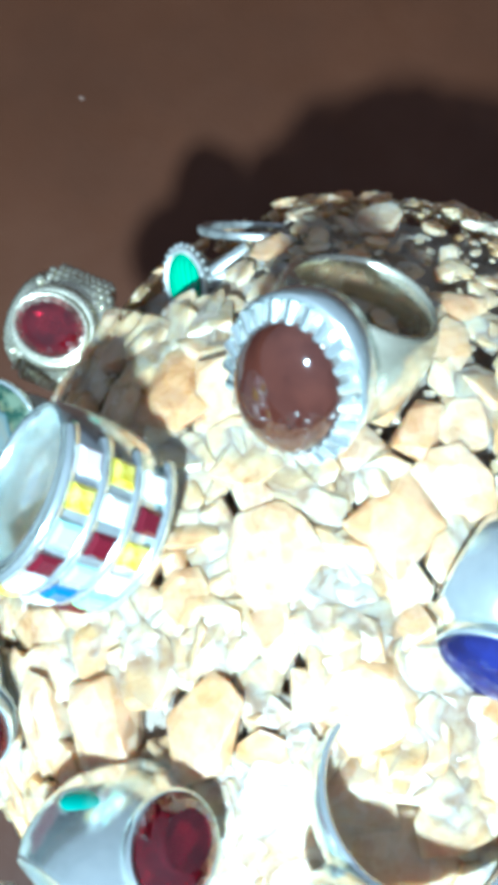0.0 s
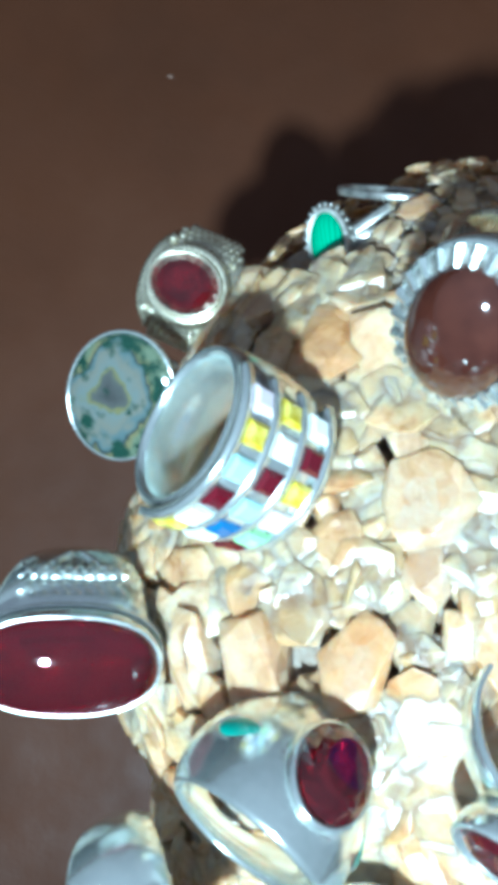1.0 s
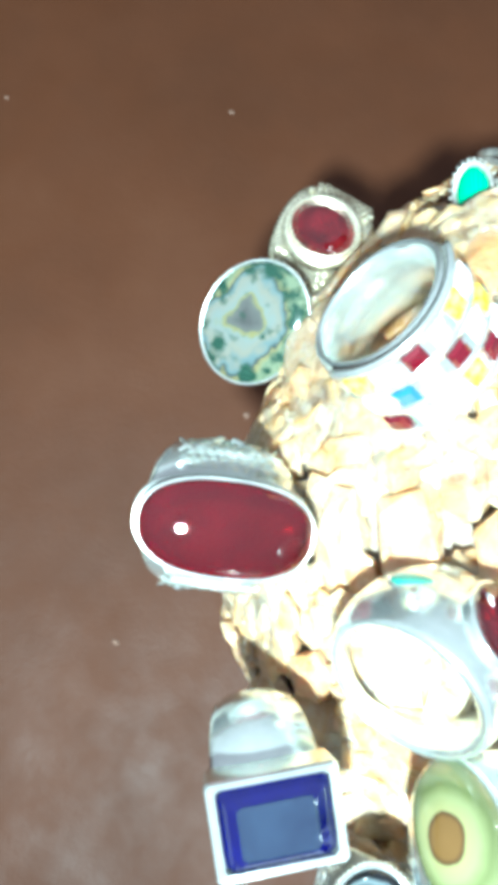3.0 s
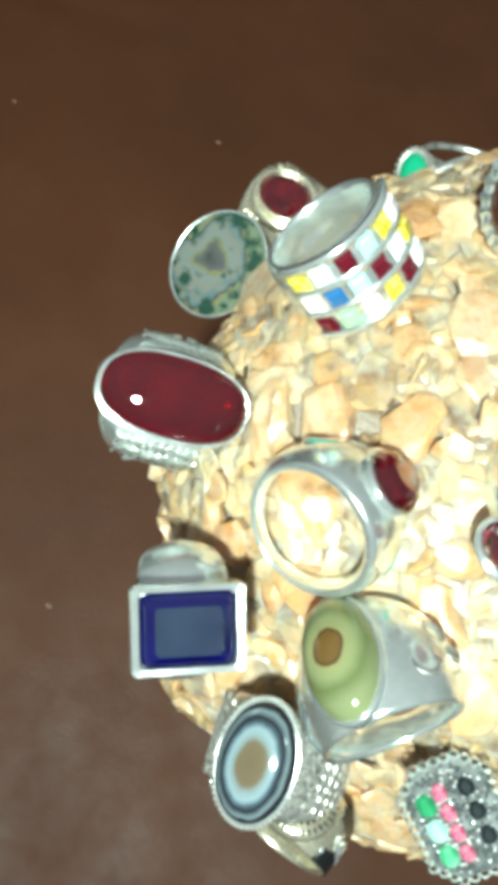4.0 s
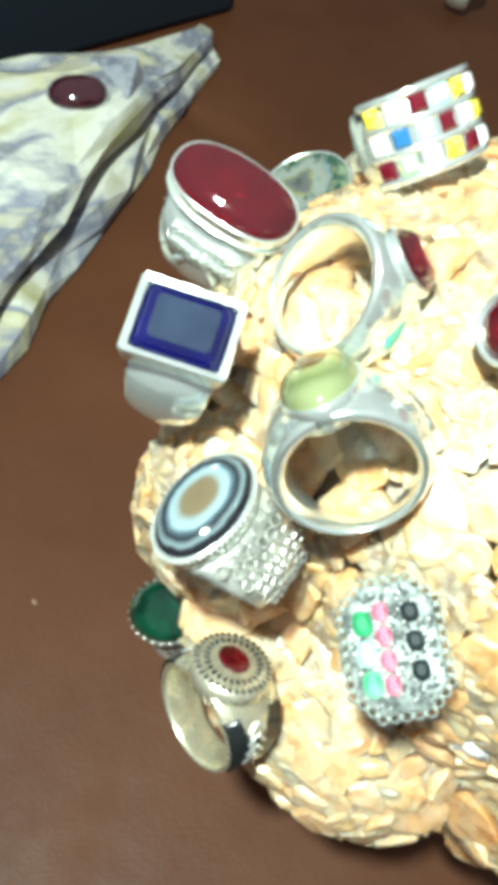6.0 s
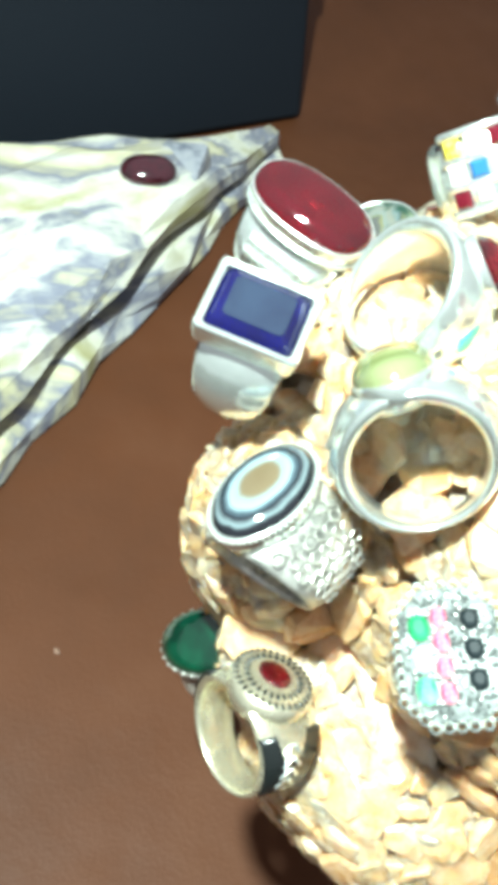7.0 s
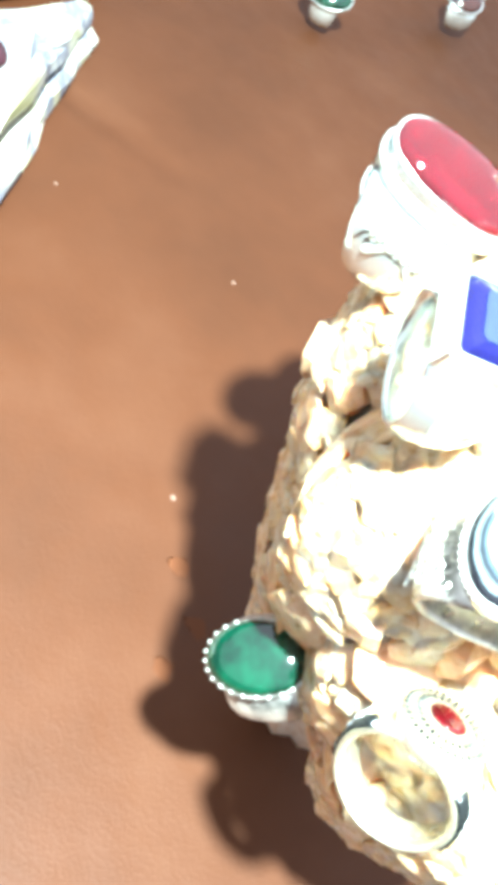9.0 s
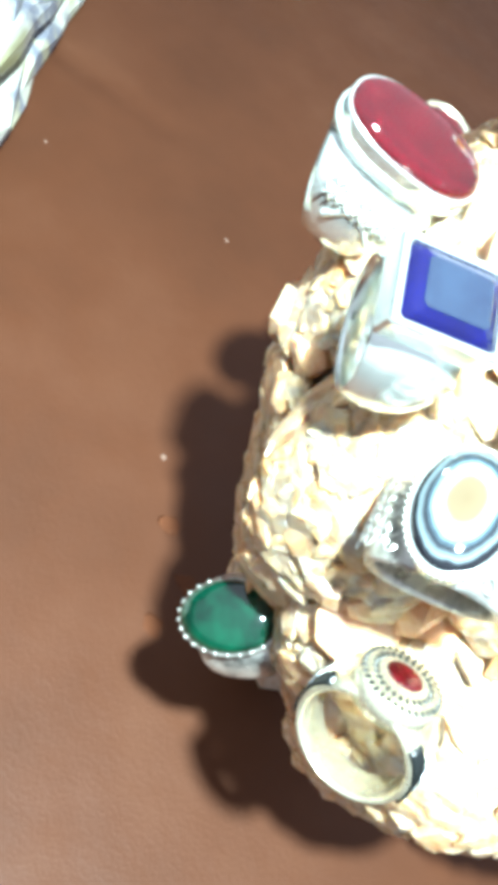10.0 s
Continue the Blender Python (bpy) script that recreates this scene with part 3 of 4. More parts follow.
for side in (-1, 1):
    for row in (44, 56):
        for k in range(-4, 5):
            for lean in (-1, 1):
                f = side * math.radians(row)
                bar = box(0.0042, 0.0004, 0.0004, 0.0, (0, 0, 0), pose(0, 0, 0, 0, 0, 40 * lean))
                part("hatch_line", bar, SILVER, ob, place=Matrix.Translation((0.0136 * math.sin(f), k * 0.0017, 0.0136 * math.cos(f))) @ Euler((0, f, 0)).to_matrix().to_4x4())
    for lean in (-1, 1):
        f = side * math.radians(66)
        bar = box(0.0060, 0.0010, 0.0010, 0.0003, (0, 0, 0), pose(0, 0, 0, 0, 0, 48 * lean))
        part("zigzag", bar, SILVER, ob, place=Matrix.Translation((0.0132 * math.sin(f), lean * 0.0030, 0.0132 * math.cos(f))) @ Euler((0, f, 0)).to_matrix().to_4x4())

# heavy domed ring: red oval, two teal ovals
ob = ring("ring", "heavy domed silver ring with a red oval and teal inlays", (0.0088, -0.0332, 0.2264), (0.431, 0.609, 0.618), (-0.166, -0.608, 0.778), 0.0155)
part("shank", shank(0.0106, 0.0046, 0.0014, 0.0225, 0.0045, 1.15, 0.30), SILVER, ob)
part("bezel", bezel(0.0078, 0.0064, 0.0105, 0.0156, 0.0009), SILVER, ob)
part("stone", faceted(0.0070, 0.0056, 0.0160, 0.0024), RED, ob, "oval cut red stone", False)
for side in (-1, 1):
    f = side * math.radians(52)
    m = Matrix.Translation((0.0139 * math.sin(f), 0, 0.0139 * math.cos(f))) @ Euler((0, f, 0)).to_matrix().to_4x4()
    part("teal_stone", cabochon(0.0021, 0.0034, 0, 0.0008), TEAL, ob, "oval teal inlay", True, m)
    part("collar", bezel(0.0026, 0.0039, -0.0015, 0.0004, 0.0006), SILVER, ob, "", True, m)

# step-cut blue stone in a square frame
ob = ring("ring", "silver ring with a rectangular step-cut blue stone in a plain frame", (-0.0079, -0.0697, 0.2178), (0.215, -0.231, 0.947), (0.828, 0.555, -0.058), 0.0168)
part("shank", shank(0.0096, 0.0036, 0.0016, 0.0165, 0.0065, 0.9, 0.35), SILVER, ob)


def rect(x, y, z, cut=0.0):
    if not cut:
        cut = 0.0006
    return [(x, y - cut, z), (x - cut, y, z), (-x + cut, y, z), (-x, y - cut, z), (-x, -y + cut, z), (-x + cut, -y, z), (x - cut, -y, z), (x, -y + cut, z)]


part("bezel", loft([rect(0.0058, 0.0078, 0.0095), rect(0.0070, 0.0090, 0.0120), rect(0.0074, 0.0094, 0.0168), rect(0.0072, 0.0092, 0.0174), rect(0.0062, 0.0080, 0.0172), rect(0.0060, 0.0078, 0.0150)]), SILVER, ob, "square silver frame", False)
part("stone", loft([rect(0.0028, 0.0044, 0.0110, 0.0010), rect(0.0060, 0.0078, 0.0160, 0.0010), rect(0.0060, 0.0078, 0.0166, 0.0010), rect(0.0051, 0.0068, 0.0178, 0.0009), rect(0.0041, 0.0056, 0.0186, 0.0007)]), BLUE, ob, "rectangular step-cut blue stone", False)
# same blue stone; the table's paler reflection is put in as colour
part("table_facet", loft([rect(0.0040, 0.0055, 0.0185, 0.0007), rect(0.0040, 0.0055, 0.01875, 0.0007), rect(0.0037, 0.0052, 0.0189, 0.0006)]), BLUE_REFLECTION, ob, "table of the blue stone with its reflection painted in steel blue", False)

# eye agate
ob = ring("ring", "large carved silver ring with a green and brown eye agate", (0.0152, -0.0614, 0.2209), (-0.690, 0.021, 0.612), (0.269, -0.662, 0.699), 0.0150)
part("shank", shank(0.0108, 0.0048, 0.0016, 0.0235, 0.0050, 0.95, 0.30), SILVER, ob)
part("bezel", bezel(0.0122, 0.0073, 0.0100, 0.0150, 0.0010), SILVER, ob)
part("stone", cabochon(0.0115, 0.0066, 0.0146, 0.0048), EYE_STONE, ob, "green stone with a brown eye")
for side in (-1, 1):
    for k, (y, r) in enumerate(((0.0035, 0.0026), (-0.0030, 0.0022), (0.0, 0.0016))):
        f = side * math.radians(52 + 14 * k)
        m = Matrix.Translation((0.0140 * math.sin(f), y, 0.0140 * math.cos(f))) @ Euler((0, f, 0)).to_matrix().to_4x4()
        part("scroll", loft([oval(r, r * 1.2, -0.001, 20), oval(r, r * 1.2, 0.0004, 20), oval(r * 0.75, r * 0.9, 0.0008, 20), oval(r * 0.5, r * 0.65, 0.0002, 20)]), WORN, ob, "", True, m)

# banded agate on a filigree shank
ob = ring("ring", "silver filigree ring with a black and white banded agate", (0.0138, -0.0816, 0.2006), (-0.305, -0.269, 0.912), (-0.228, 0.948, 0.201), 0.0155)
part("shank", shank(0.0096, 0.0036, 0.0016, 0.0200, 0.0080, 1.0, 0.20), WORN, ob)
part("bezel", bezel(0.0112, 0.0078, 0.0095, 0.0160, 0.0009), SILVER, ob)
bead_row(ob, "bead", BEAD, 0.0113, 0.0079, 0.0154, 60)
part("stone", cabochon(0.0106, 0.0072, 0.0155, 0.0034), BAND_STONE, ob, "black, blue-grey and brown banded agate")
curl = bmesh.new()
cl = []
for i in range(18):
    f = 2 * math.pi * i / 18
    cl.append([(math.cos(f) * (0.0010 + dr), math.sin(f) * (0.0010 + dr), dz) for dr, dz in ((-0.00016, 0), (0, 0.00018), (0.00016, 0), (0, -0.00018))])
curl.free()
curl = loft(cl, closed=True)
cm = bpy.data.meshes.new("curl")
curl.to_mesh(cm)
curl.free()
cm.materials.append(WORN)
for side in (-1, 1):
    for row in range(6):
        for k in range(-3, 4):
            f = side * math.radians(36 + 11 * row + 2 * math.sin(k * 2.1))
            y = (k + 0.5 * (row % 2)) * 0.0024 * (1 - 0.08 * row)
            shared("curl", cm, ob, Matrix.Translation((0.0131 * math.sin(f), y, 0.0131 * math.cos(f))) @ Euler((0, f, 0)).to_matrix().to_4x4() @ Matrix.Diagonal((1.0, 1.15 if k % 2 else 0.9, 1, 1)))

# green oval with a scalloped gallery
ob = ring("ring", "silver ring with a dark green oval cabochon in a scalloped setting", (0.0026, -0.0708, 0.1171), (-0.348, -0.565, 0.750), (0.760, 0.500, 0.360), 0.0150)
HEADS.append((Vector((-0.0004, -0.0717, 0.1175)), 0.0145))
part("shank", shank(0.0096, 0.0034, 0.0016, 0.0190, 0.0080, 0.8, 0.20), WORN, ob)
part("bezel", bezel(0.0124, 0.0088, 0.0085, 0.0150, 0.0010, 2.0, 0.74), WORN, ob)
part("stone", cabochon(0.0119, 0.0083, 0.0148, 0.0048), GREEN, ob, "dark green polished cabochon")
bead_row(ob, "prong", CLAW, 0.0121, 0.0085, 0.0150, 26)
bead_row(ob, "bead", BEAD, 0.0112, 0.0079, 0.0118, 30)

# signet with a red stone, beaded circles and black enamel
ob = ring("ring", "silver signet ring with a small red stone and black enamel sides", (0.0305, -0.0825, 0.1606), (-0.195, 0.355, 0.915), (-0.194, -0.941, 0.286), 0.0140)
part("shank", shank(0.0105, 0.0032, 0.0015, 0.0160, 0.0085, 1.3, 0.12), PALE, ob)
part("head", loft([oval(0.0078, 0.0078, 0.0090), oval(0.0086, 0.0086, 0.0115), oval(0.0084, 0.0084, 0.0135), oval(0.0078, 0.0078, 0.0142), oval(0.0068, 0.0068, 0.0146), oval(0.0050, 0.0050, 0.0148), oval(0.0036, 0.0036, 0.0152)]), PALE, ob)
for radius, z, count in ((0.0073, 0.01435, 34), (0.0054, 0.01475, 26)):
    for i in range(count):
        shared("notch", DARK_BEAD, ob, pose(0, 0, 0, 0, 0, 360 * i / count) @ Matrix.Translation((radius, 0, z)) @ Matrix.Diagonal((1.5, 0.75, 0.7, 1)))
part("stone", cabochon(0.0030, 0.0036, 0.0152, 0.0010), DEEP_RED, ob, "small oval red stone")
for side in (-1, 1):
    loops = []
    for i in range(12):
        f = side * math.radians(44 + 62 * i / 11)
        w = 0.0072 - 0.0026 * i / 11
        loops.append([(r * math.sin(f), y, r * math.cos(f)) for r, y in ((0.0118, -w), (0.0131 - 0.0006 * i / 11, -w), (0.0133 - 0.0006 * i / 11, 0), (0.0131 - 0.0006 * i / 11, w), (0.0118, w))])
    part("enamel", loft(loops), DARK, ob, "black enamel panel")
    for k in range(4):
        f = side * math.radians(58 + 11 * k)
        for lean in (-1, 1):
            bar = box(0.0026, 0.0009, 0.0006, 0.0002, (0, 0, 0), pose(0, 0, 0, 0, 0, 40 * lean * side))
            part("chevron", bar, SILVER, ob, place=Matrix.Translation(((0.0133 - 0.0002 * k) * math.sin(f), lean * 0.0011, (0.0133 - 0.0002 * k) * math.cos(f))) @ Euler((0, f, 0)).to_matrix().to_4x4())

# long octagonal face with rows of small stones
ob = ring("ring", "dark silver cocktail ring with green, pink and black stones", (0.0514, -0.0720, 0.1957), (-0.020, -0.400, 0.910), (-0.020, 0.012, 0.007), 0.0145)
ob.matrix_basis = ob.matrix_basis @ Matrix.Scale(0.91, 4)
part("shank", shank(0.0096, 0.0018, 0.0014, 0.0100, 0.0050, 1.5, 0.2), SILVER, ob)
part("plate", loft([rect(0.0070, 0.0098, 0.0118, 0.0035), rect(0.0088, 0.0120, 0.0132, 0.0045), rect(0.0088, 0.0120, 0.0146, 0.0045), rect(0.0082, 0.0113, 0.0150, 0.0042)]), MARCASITE, ob, "", False)
corners = [Vector(c) for c in rect(0.0090, 0.0122, 0.0147, 0.0046)]
edge = sum((b - a).length for a, b in zip(corners, corners[1:] + corners[:1]))
scallop = loft([[(math.cos(6.2832 * i / 14) * (0.0009 + dr), math.sin(6.2832 * i / 14) * (0.0009 + dr), dz) for dr, dz in ((-0.0003, 0), (0, 0.0004), (0.0003, 0), (0, -0.0004))] for i in range(14)], closed=True)
sm = bpy.data.meshes.new("scallop")
scallop.to_mesh(sm)
scallop.free()
sm.materials.append(SILVER)
for i in range(34):
    d = edge * i / 34
    for a, b in zip(corners, corners[1:] + corners[:1]):
        if d < (b - a).length:
            shared("scallop", sm, ob, Matrix.Translation(a + (b - a).normalized() * d))
            break
        d -= (b - a).length
rs = random.Random(5)
TINY = bead_mesh("bead", 0.00042, MARCASITE)
SMALL = bead_mesh("bead", 0.00045, SPARK)
STONES = []
for mat, x, count, size in ((JADE, -0.0050, 3, (0.0025, 0.0019)), (PINK, -0.0014, 4, (0.0020, 0.0015)), (BLACK_STONE, 0.0040, 3, (0.0020, 0.0017))):
    bm = faceted(size[0], size[1], 0, 0.0010, 2.2, 12, 0.5)
    bmesh.ops.recalc_face_normals(bm, faces=bm.faces[:])
    me = bpy.data.meshes.new("small_stone")
    bm.to_mesh(me)
    bm.free()
    me.materials.append(mat)
    for k in range(count):
        y = (k - (count - 1) / 2) * (0.0053 if mat is BLACK_STONE else size[0] * 2.2) + x * 0.12
        if mat is JADE:
            me = me.copy()
            me.materials[0] = (JADE, MINT, DARK_JADE)[k]
        STONES.append((x, y, size))
        for cx, cy in ((-1, -1), (-1, 1), (1, -1), (1, 1)):
            shared("prong", SMALL, ob, Matrix.Translation((x + cx * size[1] * 0.85, y + cy * size[0] * 0.85, 0.0158)))
        shared("small_stone", me, ob, Matrix.Translation((x, y, 0.0154)) @ pose(0, 0, 0, 0, 0, rs.uniform(-8, 8)))
for i in range(330):
    x, y = rs.uniform(-0.0078, 0.0078), rs.uniform(-0.0108, 0.0108)
    if abs(x) / 0.0082 + abs(y) / 0.0113 > 1.5 or any(abs(x - q) < s[1] * 1.02 and abs(y - w) < s[0] * 0.95 for q, w, s in STONES):
        continue
    shared("bead", TINY if i % 5 else SMALL, ob, Matrix.Translation((x, y, 0.0152)))

# blue-violet stone on a smooth dome
ob = ring("ring", "smooth heavy silver ring with an oval blue-violet stone", (0.0424, -0.0017, 0.2214), (-0.163, -0.772, 0.602), (0.946, -0.064, 0.185), 0.0150)
part("shank", shank(0.0100, 0.0046, 0.0020, 0.0220, 0.0080, 0.9, 0.35), SILVER, ob)
part("bezel", bezel(0.0096, 0.0070, 0.0105, 0.0152, 0.0008), SILVER, ob)
part("stone", cabochon(0.0090, 0.0064, 0.0150, 0.0030), NAVY, ob, "oval blue-violet stone")

# plain round hoop with a red oval
ob = ring("ring", "slim silver hoop ring with an oval red stone", (0.0301, -0.0345, 0.2301), (-0.330, -0.800, 0.444), (0.051, 0.463, 0.888), 0.0180)
part("shank", shank(0.0124, 0.0017, 0.0015, 0.0080, 0.0028, 2.2, 0.2), SILVER, ob)
setting(ob, 0.0056, 0.0056, 0.0180, 0.004, 0.0009)
part("stone", faceted(0.0055, 0.0055, 0.0180, 0.0016), RED, ob, "oval cut red stone", False)

# rough white nugget in claws
ob = ring("ring", "silver ring with a rough grey-veined white stone held by claws", (0.0717, -0.0551, 0.1656), (0.132, -0.476, 0.859), (0.786, 0.531, 0.174), 0.0150)
part("shank", shank(0.0095, 0.0018, 0.0014, 0.0060, 0.0030, 1.5, 0.2), SILVER, ob)
bm = bmesh.new()
bmesh.ops.create_icosphere(bm, subdivisions=3, radius=1)
for vert in bm.verts:
    vert.co *= 1 + 0.25 * noise.noise(vert.co * 1.6) + 0.10 * noise.noise(vert.co * 4)
    vert.co = Vector((vert.co.x * 0.0075, vert.co.y * 0.0062, vert.co.z * 0.0048 + 0.0150))
part("stone", bm, WHITE_STONE, ob, "rough white stone with grey veins")
for f in (45, 135, 225, 315):
    claw = box(0.0016, 0.0016, 0.0075, 0.0005)
    part("prong", claw, SILVER, ob, place=Matrix.Translation((0.0066 * math.cos(radians(f)), 0.0056 * math.sin(radians(f)), 0.0128)))

# ---- the ore rock beside it, with a ring of its own ----
def ore_slab(z0, z1, inset, seed, rough=0.0035):
    """A broken wedge: a straight long side, and a back that runs to meet it at a tip."""
    rnd = random.Random(seed)
    along_way, side_way = Vector((-0.441, 0.897, 0)), Vector((0.897, 0.441, 0))
    outline = []
    for i in range(15):
        along = -0.065 + 0.378 * i / 14
        outline.append((along, -0.148 - inset + rnd.uniform(-rough, rough * 0.5)))
    outline.append((0.326 - inset, -0.157))
    for i in range(16):
        along = 0.313 - 0.378 * i / 15
        outline.append((along, -0.153 - max(0.014, 0.098 - (along - 0.173) * 0.66) + inset + rnd.uniform(-rough, rough)))
    tall = z1 - z0
    loops = []
    for share, z, jolt in ((0.94, z0, 0.0), (1.0, z0 + tall * 0.30, 0.002), (0.985, z0 + tall * 0.70, 0.003), (0.90, z1, 0.003), (0.60, z1 + 0.002, 0.004), (0.25, z1 + 0.003, 0.004)):
        loop = []
        most = jolt
        for along, side in outline:
            wide = max(0.014, 0.098 - (along - 0.173) * 0.66)
            mid = -0.160 - wide / 2
            jolt = most * min(1.0, wide / 0.07)
            p = along_way * (along + rnd.uniform(-jolt, jolt)) + side_way * (mid + (side - mid) * share + rnd.uniform(-jolt, jolt))
            low = 1 - 0.6 * min(1.0, max(0.0, (along - 0.20) / 0.12))
            loop.append((p.x, p.y, z * low + rnd.uniform(-jolt, jolt)))
        loops.append(loop)
    bm = loft(loops)
    bmesh.ops.triangulate(bm, faces=bm.faces[:])
    bmesh.ops.subdivide_edges(bm, edges=bm.edges[:], cuts=1, use_grid_fill=True)
    for vert in bm.verts:
        vert.co += Vector((0.3, 0.3, 0.7)) * 0.003 * noise.noise(vert.co * 45 + Vector((seed, 0, 0)))
    return bm


ob = part("ore_rock", ore_slab(0.024, 0.043, 0.006, 3), ORE, None, "", False)
# inner core coloured as shade, so the gap above the ledge reads black
part("recess", ore_slab(0.012, 0.034, 0.013, 8), CREVICE_SHADE, ob, "recess under the upper block, its shade painted near-black", False)
part("ledge", ore_slab(-0.003, 0.017, 0.0, 5), ORE, ob, "banded lower ledge", False)
tagged(ob, "layered grey, white and yellow ore rock lying on the leather", "rock")
PALE_ORE = material("pale_quartz", (0.55, 0.56, 0.62), 0.4)
into(PALE_ORE, ramp(PALE_ORE, noisy(PALE_ORE, 90, 5, 0.6), [(0.35, (0.11, 0.12, 0.15)), (0.5, (0.24, 0.25, 0.28)), (0.7, (0.30, 0.30, 0.29))]), "Base Color")
bump(PALE_ORE, noisy(PALE_ORE, 200, 6), 0.0015, 0.6)
part("quartz_block", box(0.026, 0.034, 0.020, 0.003, turn=pose(0, 0, 0, 12, -14, 38)), PALE_ORE, ob, "pale lavender quartz block", False, pose(-0.249, 0.116, 0.034))
ob = ring("ring", "silver ring with a dark red cabochon lying on the ore rock", (-0.244, 0.090, 0.048), (0.3, -0.3, 0.90), (0.55, 0.83, 0.1), 0.0155)
tagged(ob, group="rings away from the crystal rock")
HEADS.pop()
part("shank", shank(0.0098, 0.0036, 0.0016, 0.0220, 0.008, 1.0, 0.2), SILVER, ob)
part("bezel", bezel(0.0150, 0.0098, 0.0098, 0.0165, 0.0010, 2.3), SILVER, ob)
part("stone", cabochon(0.0142, 0.0090, 0.0160, 0.0055, 2.3), GARNET, ob, "dark red cabochon")
ob = ring("ring", "silver ring with a large green oval lying on the leather", (-0.232, 0.390, 0.030), (0.1, -0.6, 0.80), (0.9, 0.3, 0.1), 0.0165)
tagged(ob, group="rings away from the crystal rock")
HEADS.pop()
part("shank", shank(0.0110, 0.0030, 0.0016, 0.0200, 0.008, 1.0, 0.2), SILVER, ob)
part("bezel", bezel(0.0165, 0.0110, 0.0100, 0.0165, 0.0010), SILVER, ob)
part("stone", cabochon(0.0158, 0.0104, 0.0160, 0.0055), GREEN, ob, "dark green oval")
ob = ring("ring", "plain chunky silver ring with a brown stone on the leather", (-0.185, 0.52, 0.034), (0.2, -0.5, 0.84), (0.8, 0.5, 0.1), 0.0160)
tagged(ob, group="rings away from the crystal rock")
HEADS.pop()
part("shank", shank(0.0110, 0.0034, 0.0018, 0.0240, 0.010, 1.0, 0.2), SILVER, ob)
part("bezel", bezel(0.0140, 0.0110, 0.0100, 0.0160, 0.0012), SILVER, ob)
part("stone", cabochon(0.0130, 0.0100, 0.0156, 0.0045), BROWN, ob, "brown cabochon")

# a black case behind the ore rock
case = new("case")
e1, e2 = Vector((-0.125, -0.992, 0.0)), Vector((-0.257, 0.032, 0.966)).normalized()
e2 = (e2 - e1 * e2.dot(e1)).normalized()
m = Matrix((e1, e2, e1.cross(e2))).transposed().to_4x4()
m.translation = Vector((-0.3075, 0.262, 0.002))
case.matrix_basis = m
side = 1 if m.to_3x3().col[2].z < 0 else -1
tagged(case, "black case with seams, leaning behind the ore rock", "case")
part("body", box(0.42, 0.20, 0.030, 0.004, (0.21, 0.10, side * 0.015)), CASE, case)
part("lid", box(0.422, 0.10, 0.034, 0.004, (0.21, 0.152, side * 0.014)), CASE, case)

# ---- the pieces of the crystal rock ----
rng = random.Random(7)
SHAPES = [chunk(rng, 0.8 + 0.5 * rng.random()) for _ in range(14)]


def near_head(p, extra=0.0):
    return any((p - c).length < r + extra for c, r in HEADS)


def on_rock(rng):
    """A place on the outside of the rock, with the way out of it."""
    while True:
        lobe = LOBES[rng.choice((0, 0, 0, 0, 0, 1, 1, 2, 3, 4))]
        d = Vector((rng.gauss(0, 1), rng.gauss(0, 1), rng.gauss(0.25, 1)))
        if d.length < 0.1:
            continue
        p = lobe_point(lobe, d.normalized())
        if p.z < 0.03 or any(lobe_value(p, o) < 0.97 for o in LOBES if o is not lobe):
            continue
        e = 0.0005
        g = Vector([lobe_value(p + Vector(v) * e, lobe) - lobe_value(p - Vector(v) * e, lobe) for v in ((1, 0, 0), (0, 1, 0), (0, 0, 1))]).normalized()
        return p, g


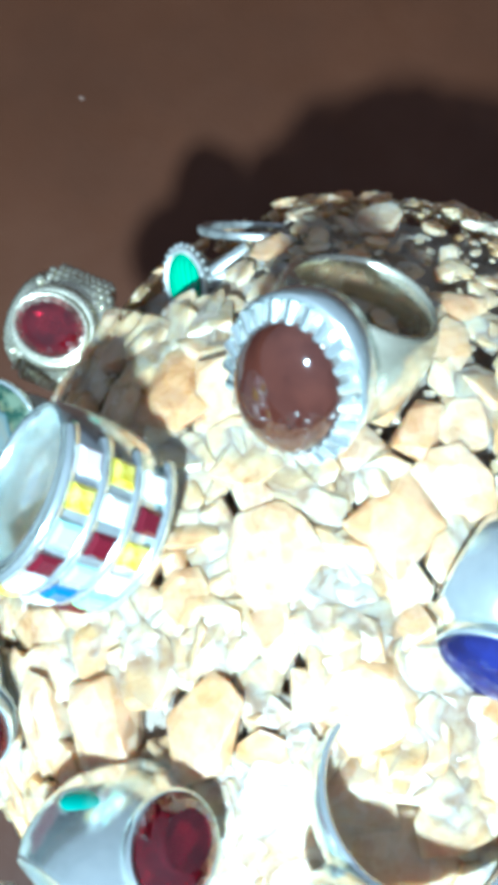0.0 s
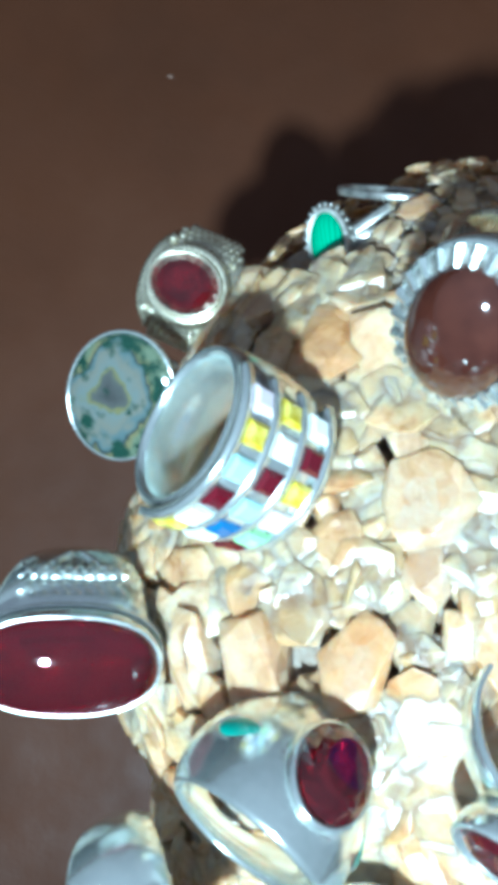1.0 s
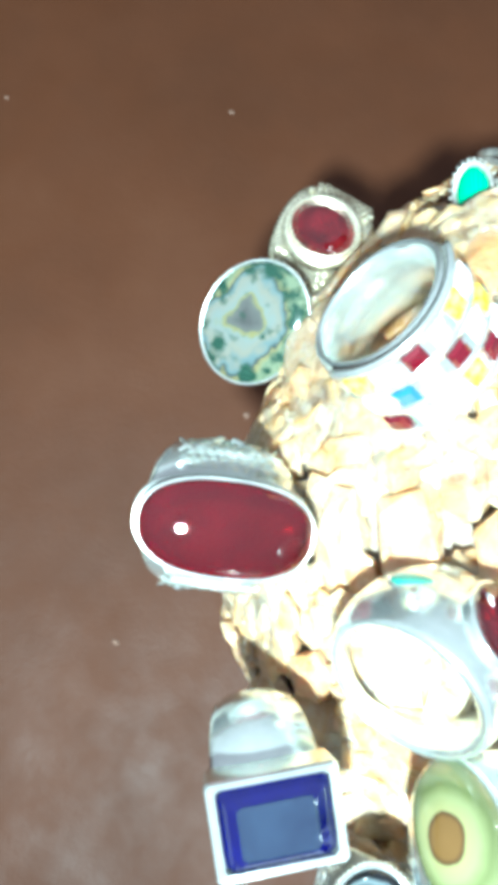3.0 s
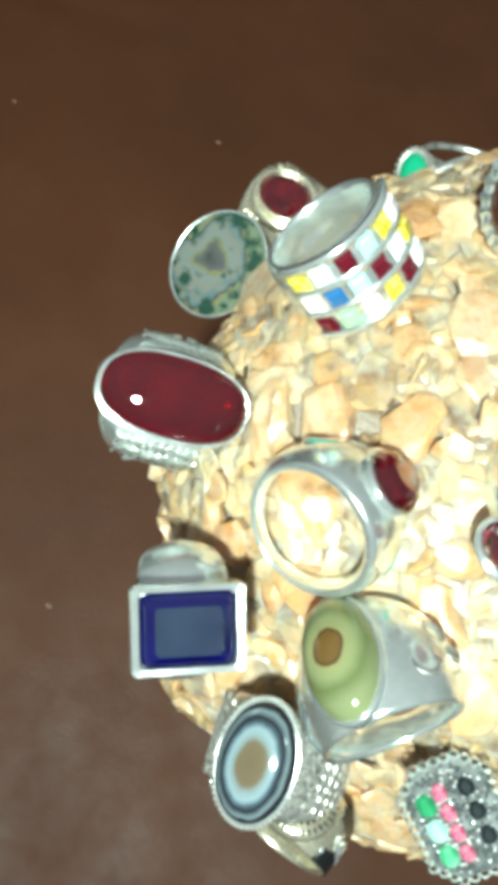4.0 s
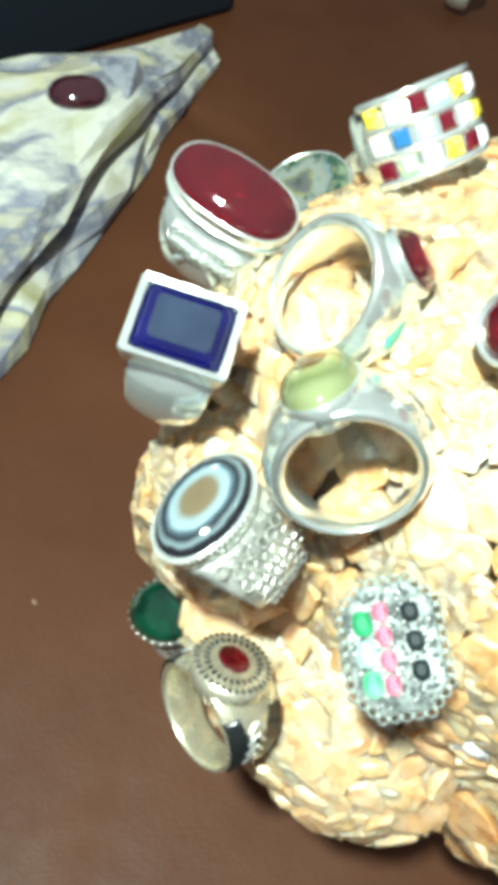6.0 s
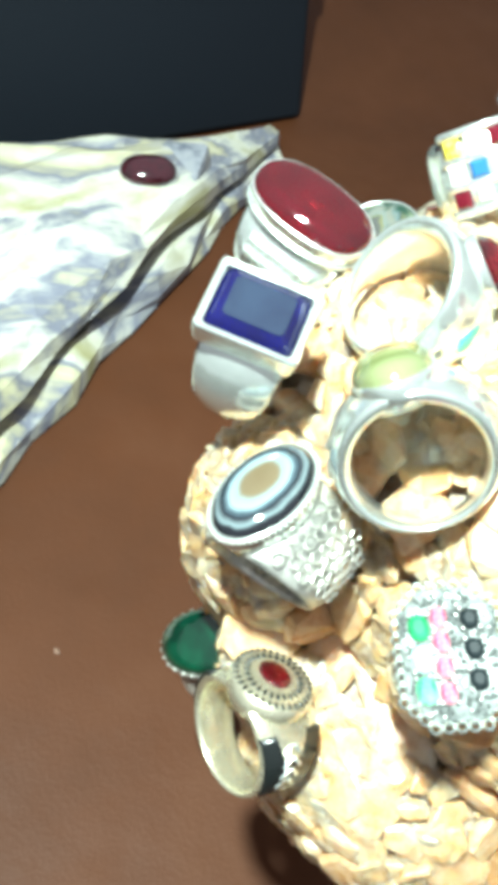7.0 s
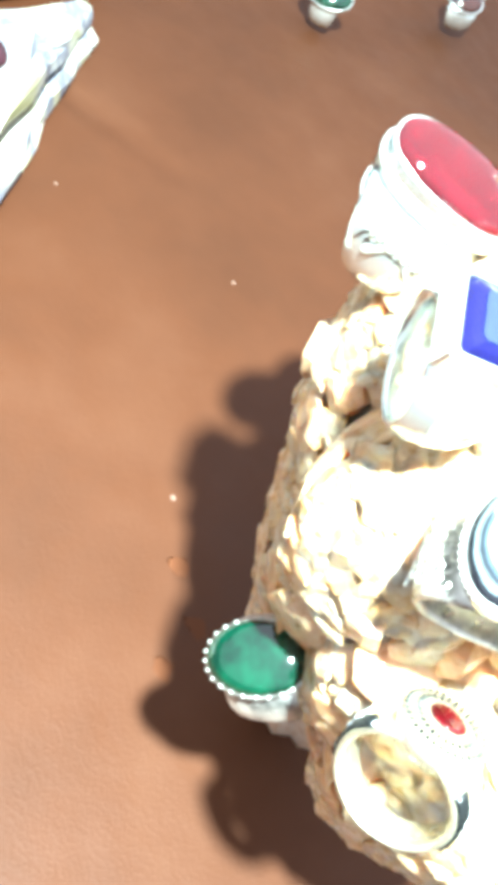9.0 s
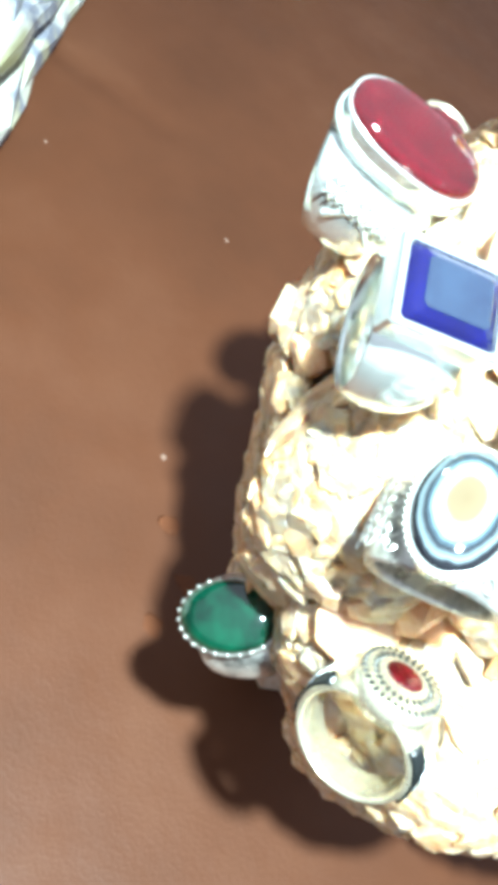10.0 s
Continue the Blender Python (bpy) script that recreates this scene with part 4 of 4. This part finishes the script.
def tilted(p, g, r, rng, sink, loose=0.2):
    way = (g + Vector((rng.gauss(0, loose), rng.gauss(0, loose), rng.gauss(0, loose)))).normalized()
    return Matrix.LocRotScale(p - g * r * sink, way.to_track_quat("Z", "Y"), (r, r * rng.uniform(0.75, 1.0), r * rng.uniform(0.22, 0.42))) @ pose(0, 0, 0, 0, 0, rng.uniform(0, 360))


placed, tries = [], 0
while len(placed) < 300 and tries < 20000:
    tries += 1
    p, g = on_rock(rng)
    if p.z < 0.085 or p.x > 0.10:
        continue
    grainy = p.y > 0.030
    if grainy and rng.random() < 0.5:
        continue
    r = rng.choice((rng.uniform(0.0068, 0.0100), rng.uniform(0.0048, 0.0070))) * (0.5 if grainy else 1.0)
    if any((p - q).length < (r + s) * 0.46 for q, s in placed) or near_head(p, r * 0.3):
        continue
    placed.append((p, r))
    shared("crystal", rng.choice(SHAPES), rock, tilted(p, g, r, rng, 0.02, 0.13))


def fill(name, count, low, high, sink, seed, mat, keep):
    """Small broken crystals between the large ones, as one mesh."""
    verts, faces = [], []
    r2 = random.Random(seed)
    made = 0
    while made < count:
        p, g = on_rock(r2)
        if not keep(p) or near_head(p, -0.002) or (low > 0.002 and (any((p - q).length < s * 0.80 for q, s in placed) or (p.y > 0.035 and r2.random() < 0.35))):
            continue
        r = r2.uniform(low, high) * (0.5 if low > 0.002 and p.y > 0.035 else 1.0)
        me = r2.choice(SHAPES)
        m = tilted(p, g, r, r2, sink)
        base = len(verts)
        verts += [m @ v.co for v in me.vertices]
        faces += [tuple(base + i for i in f.vertices) for f in me.polygons]
        made += 1
    me = bpy.data.meshes.new(name)
    me.from_pydata(verts, [], faces)
    me.materials.append(mat)
    ob = new(name, me)
    ob.parent = rock
    return tagged(ob, kind="stuff")


fill("small_crystal_fill", 3000, 0.0034, 0.0064, 0.06, 11, CRUMB, lambda p: p.z > 0.06)
fill("crystal_grit", 5200, 0.0004, 0.0013, 0.35, 12, CRUMB, lambda p: p.z > 0.06 and (p.y > 0.02 or p.z < 0.15))
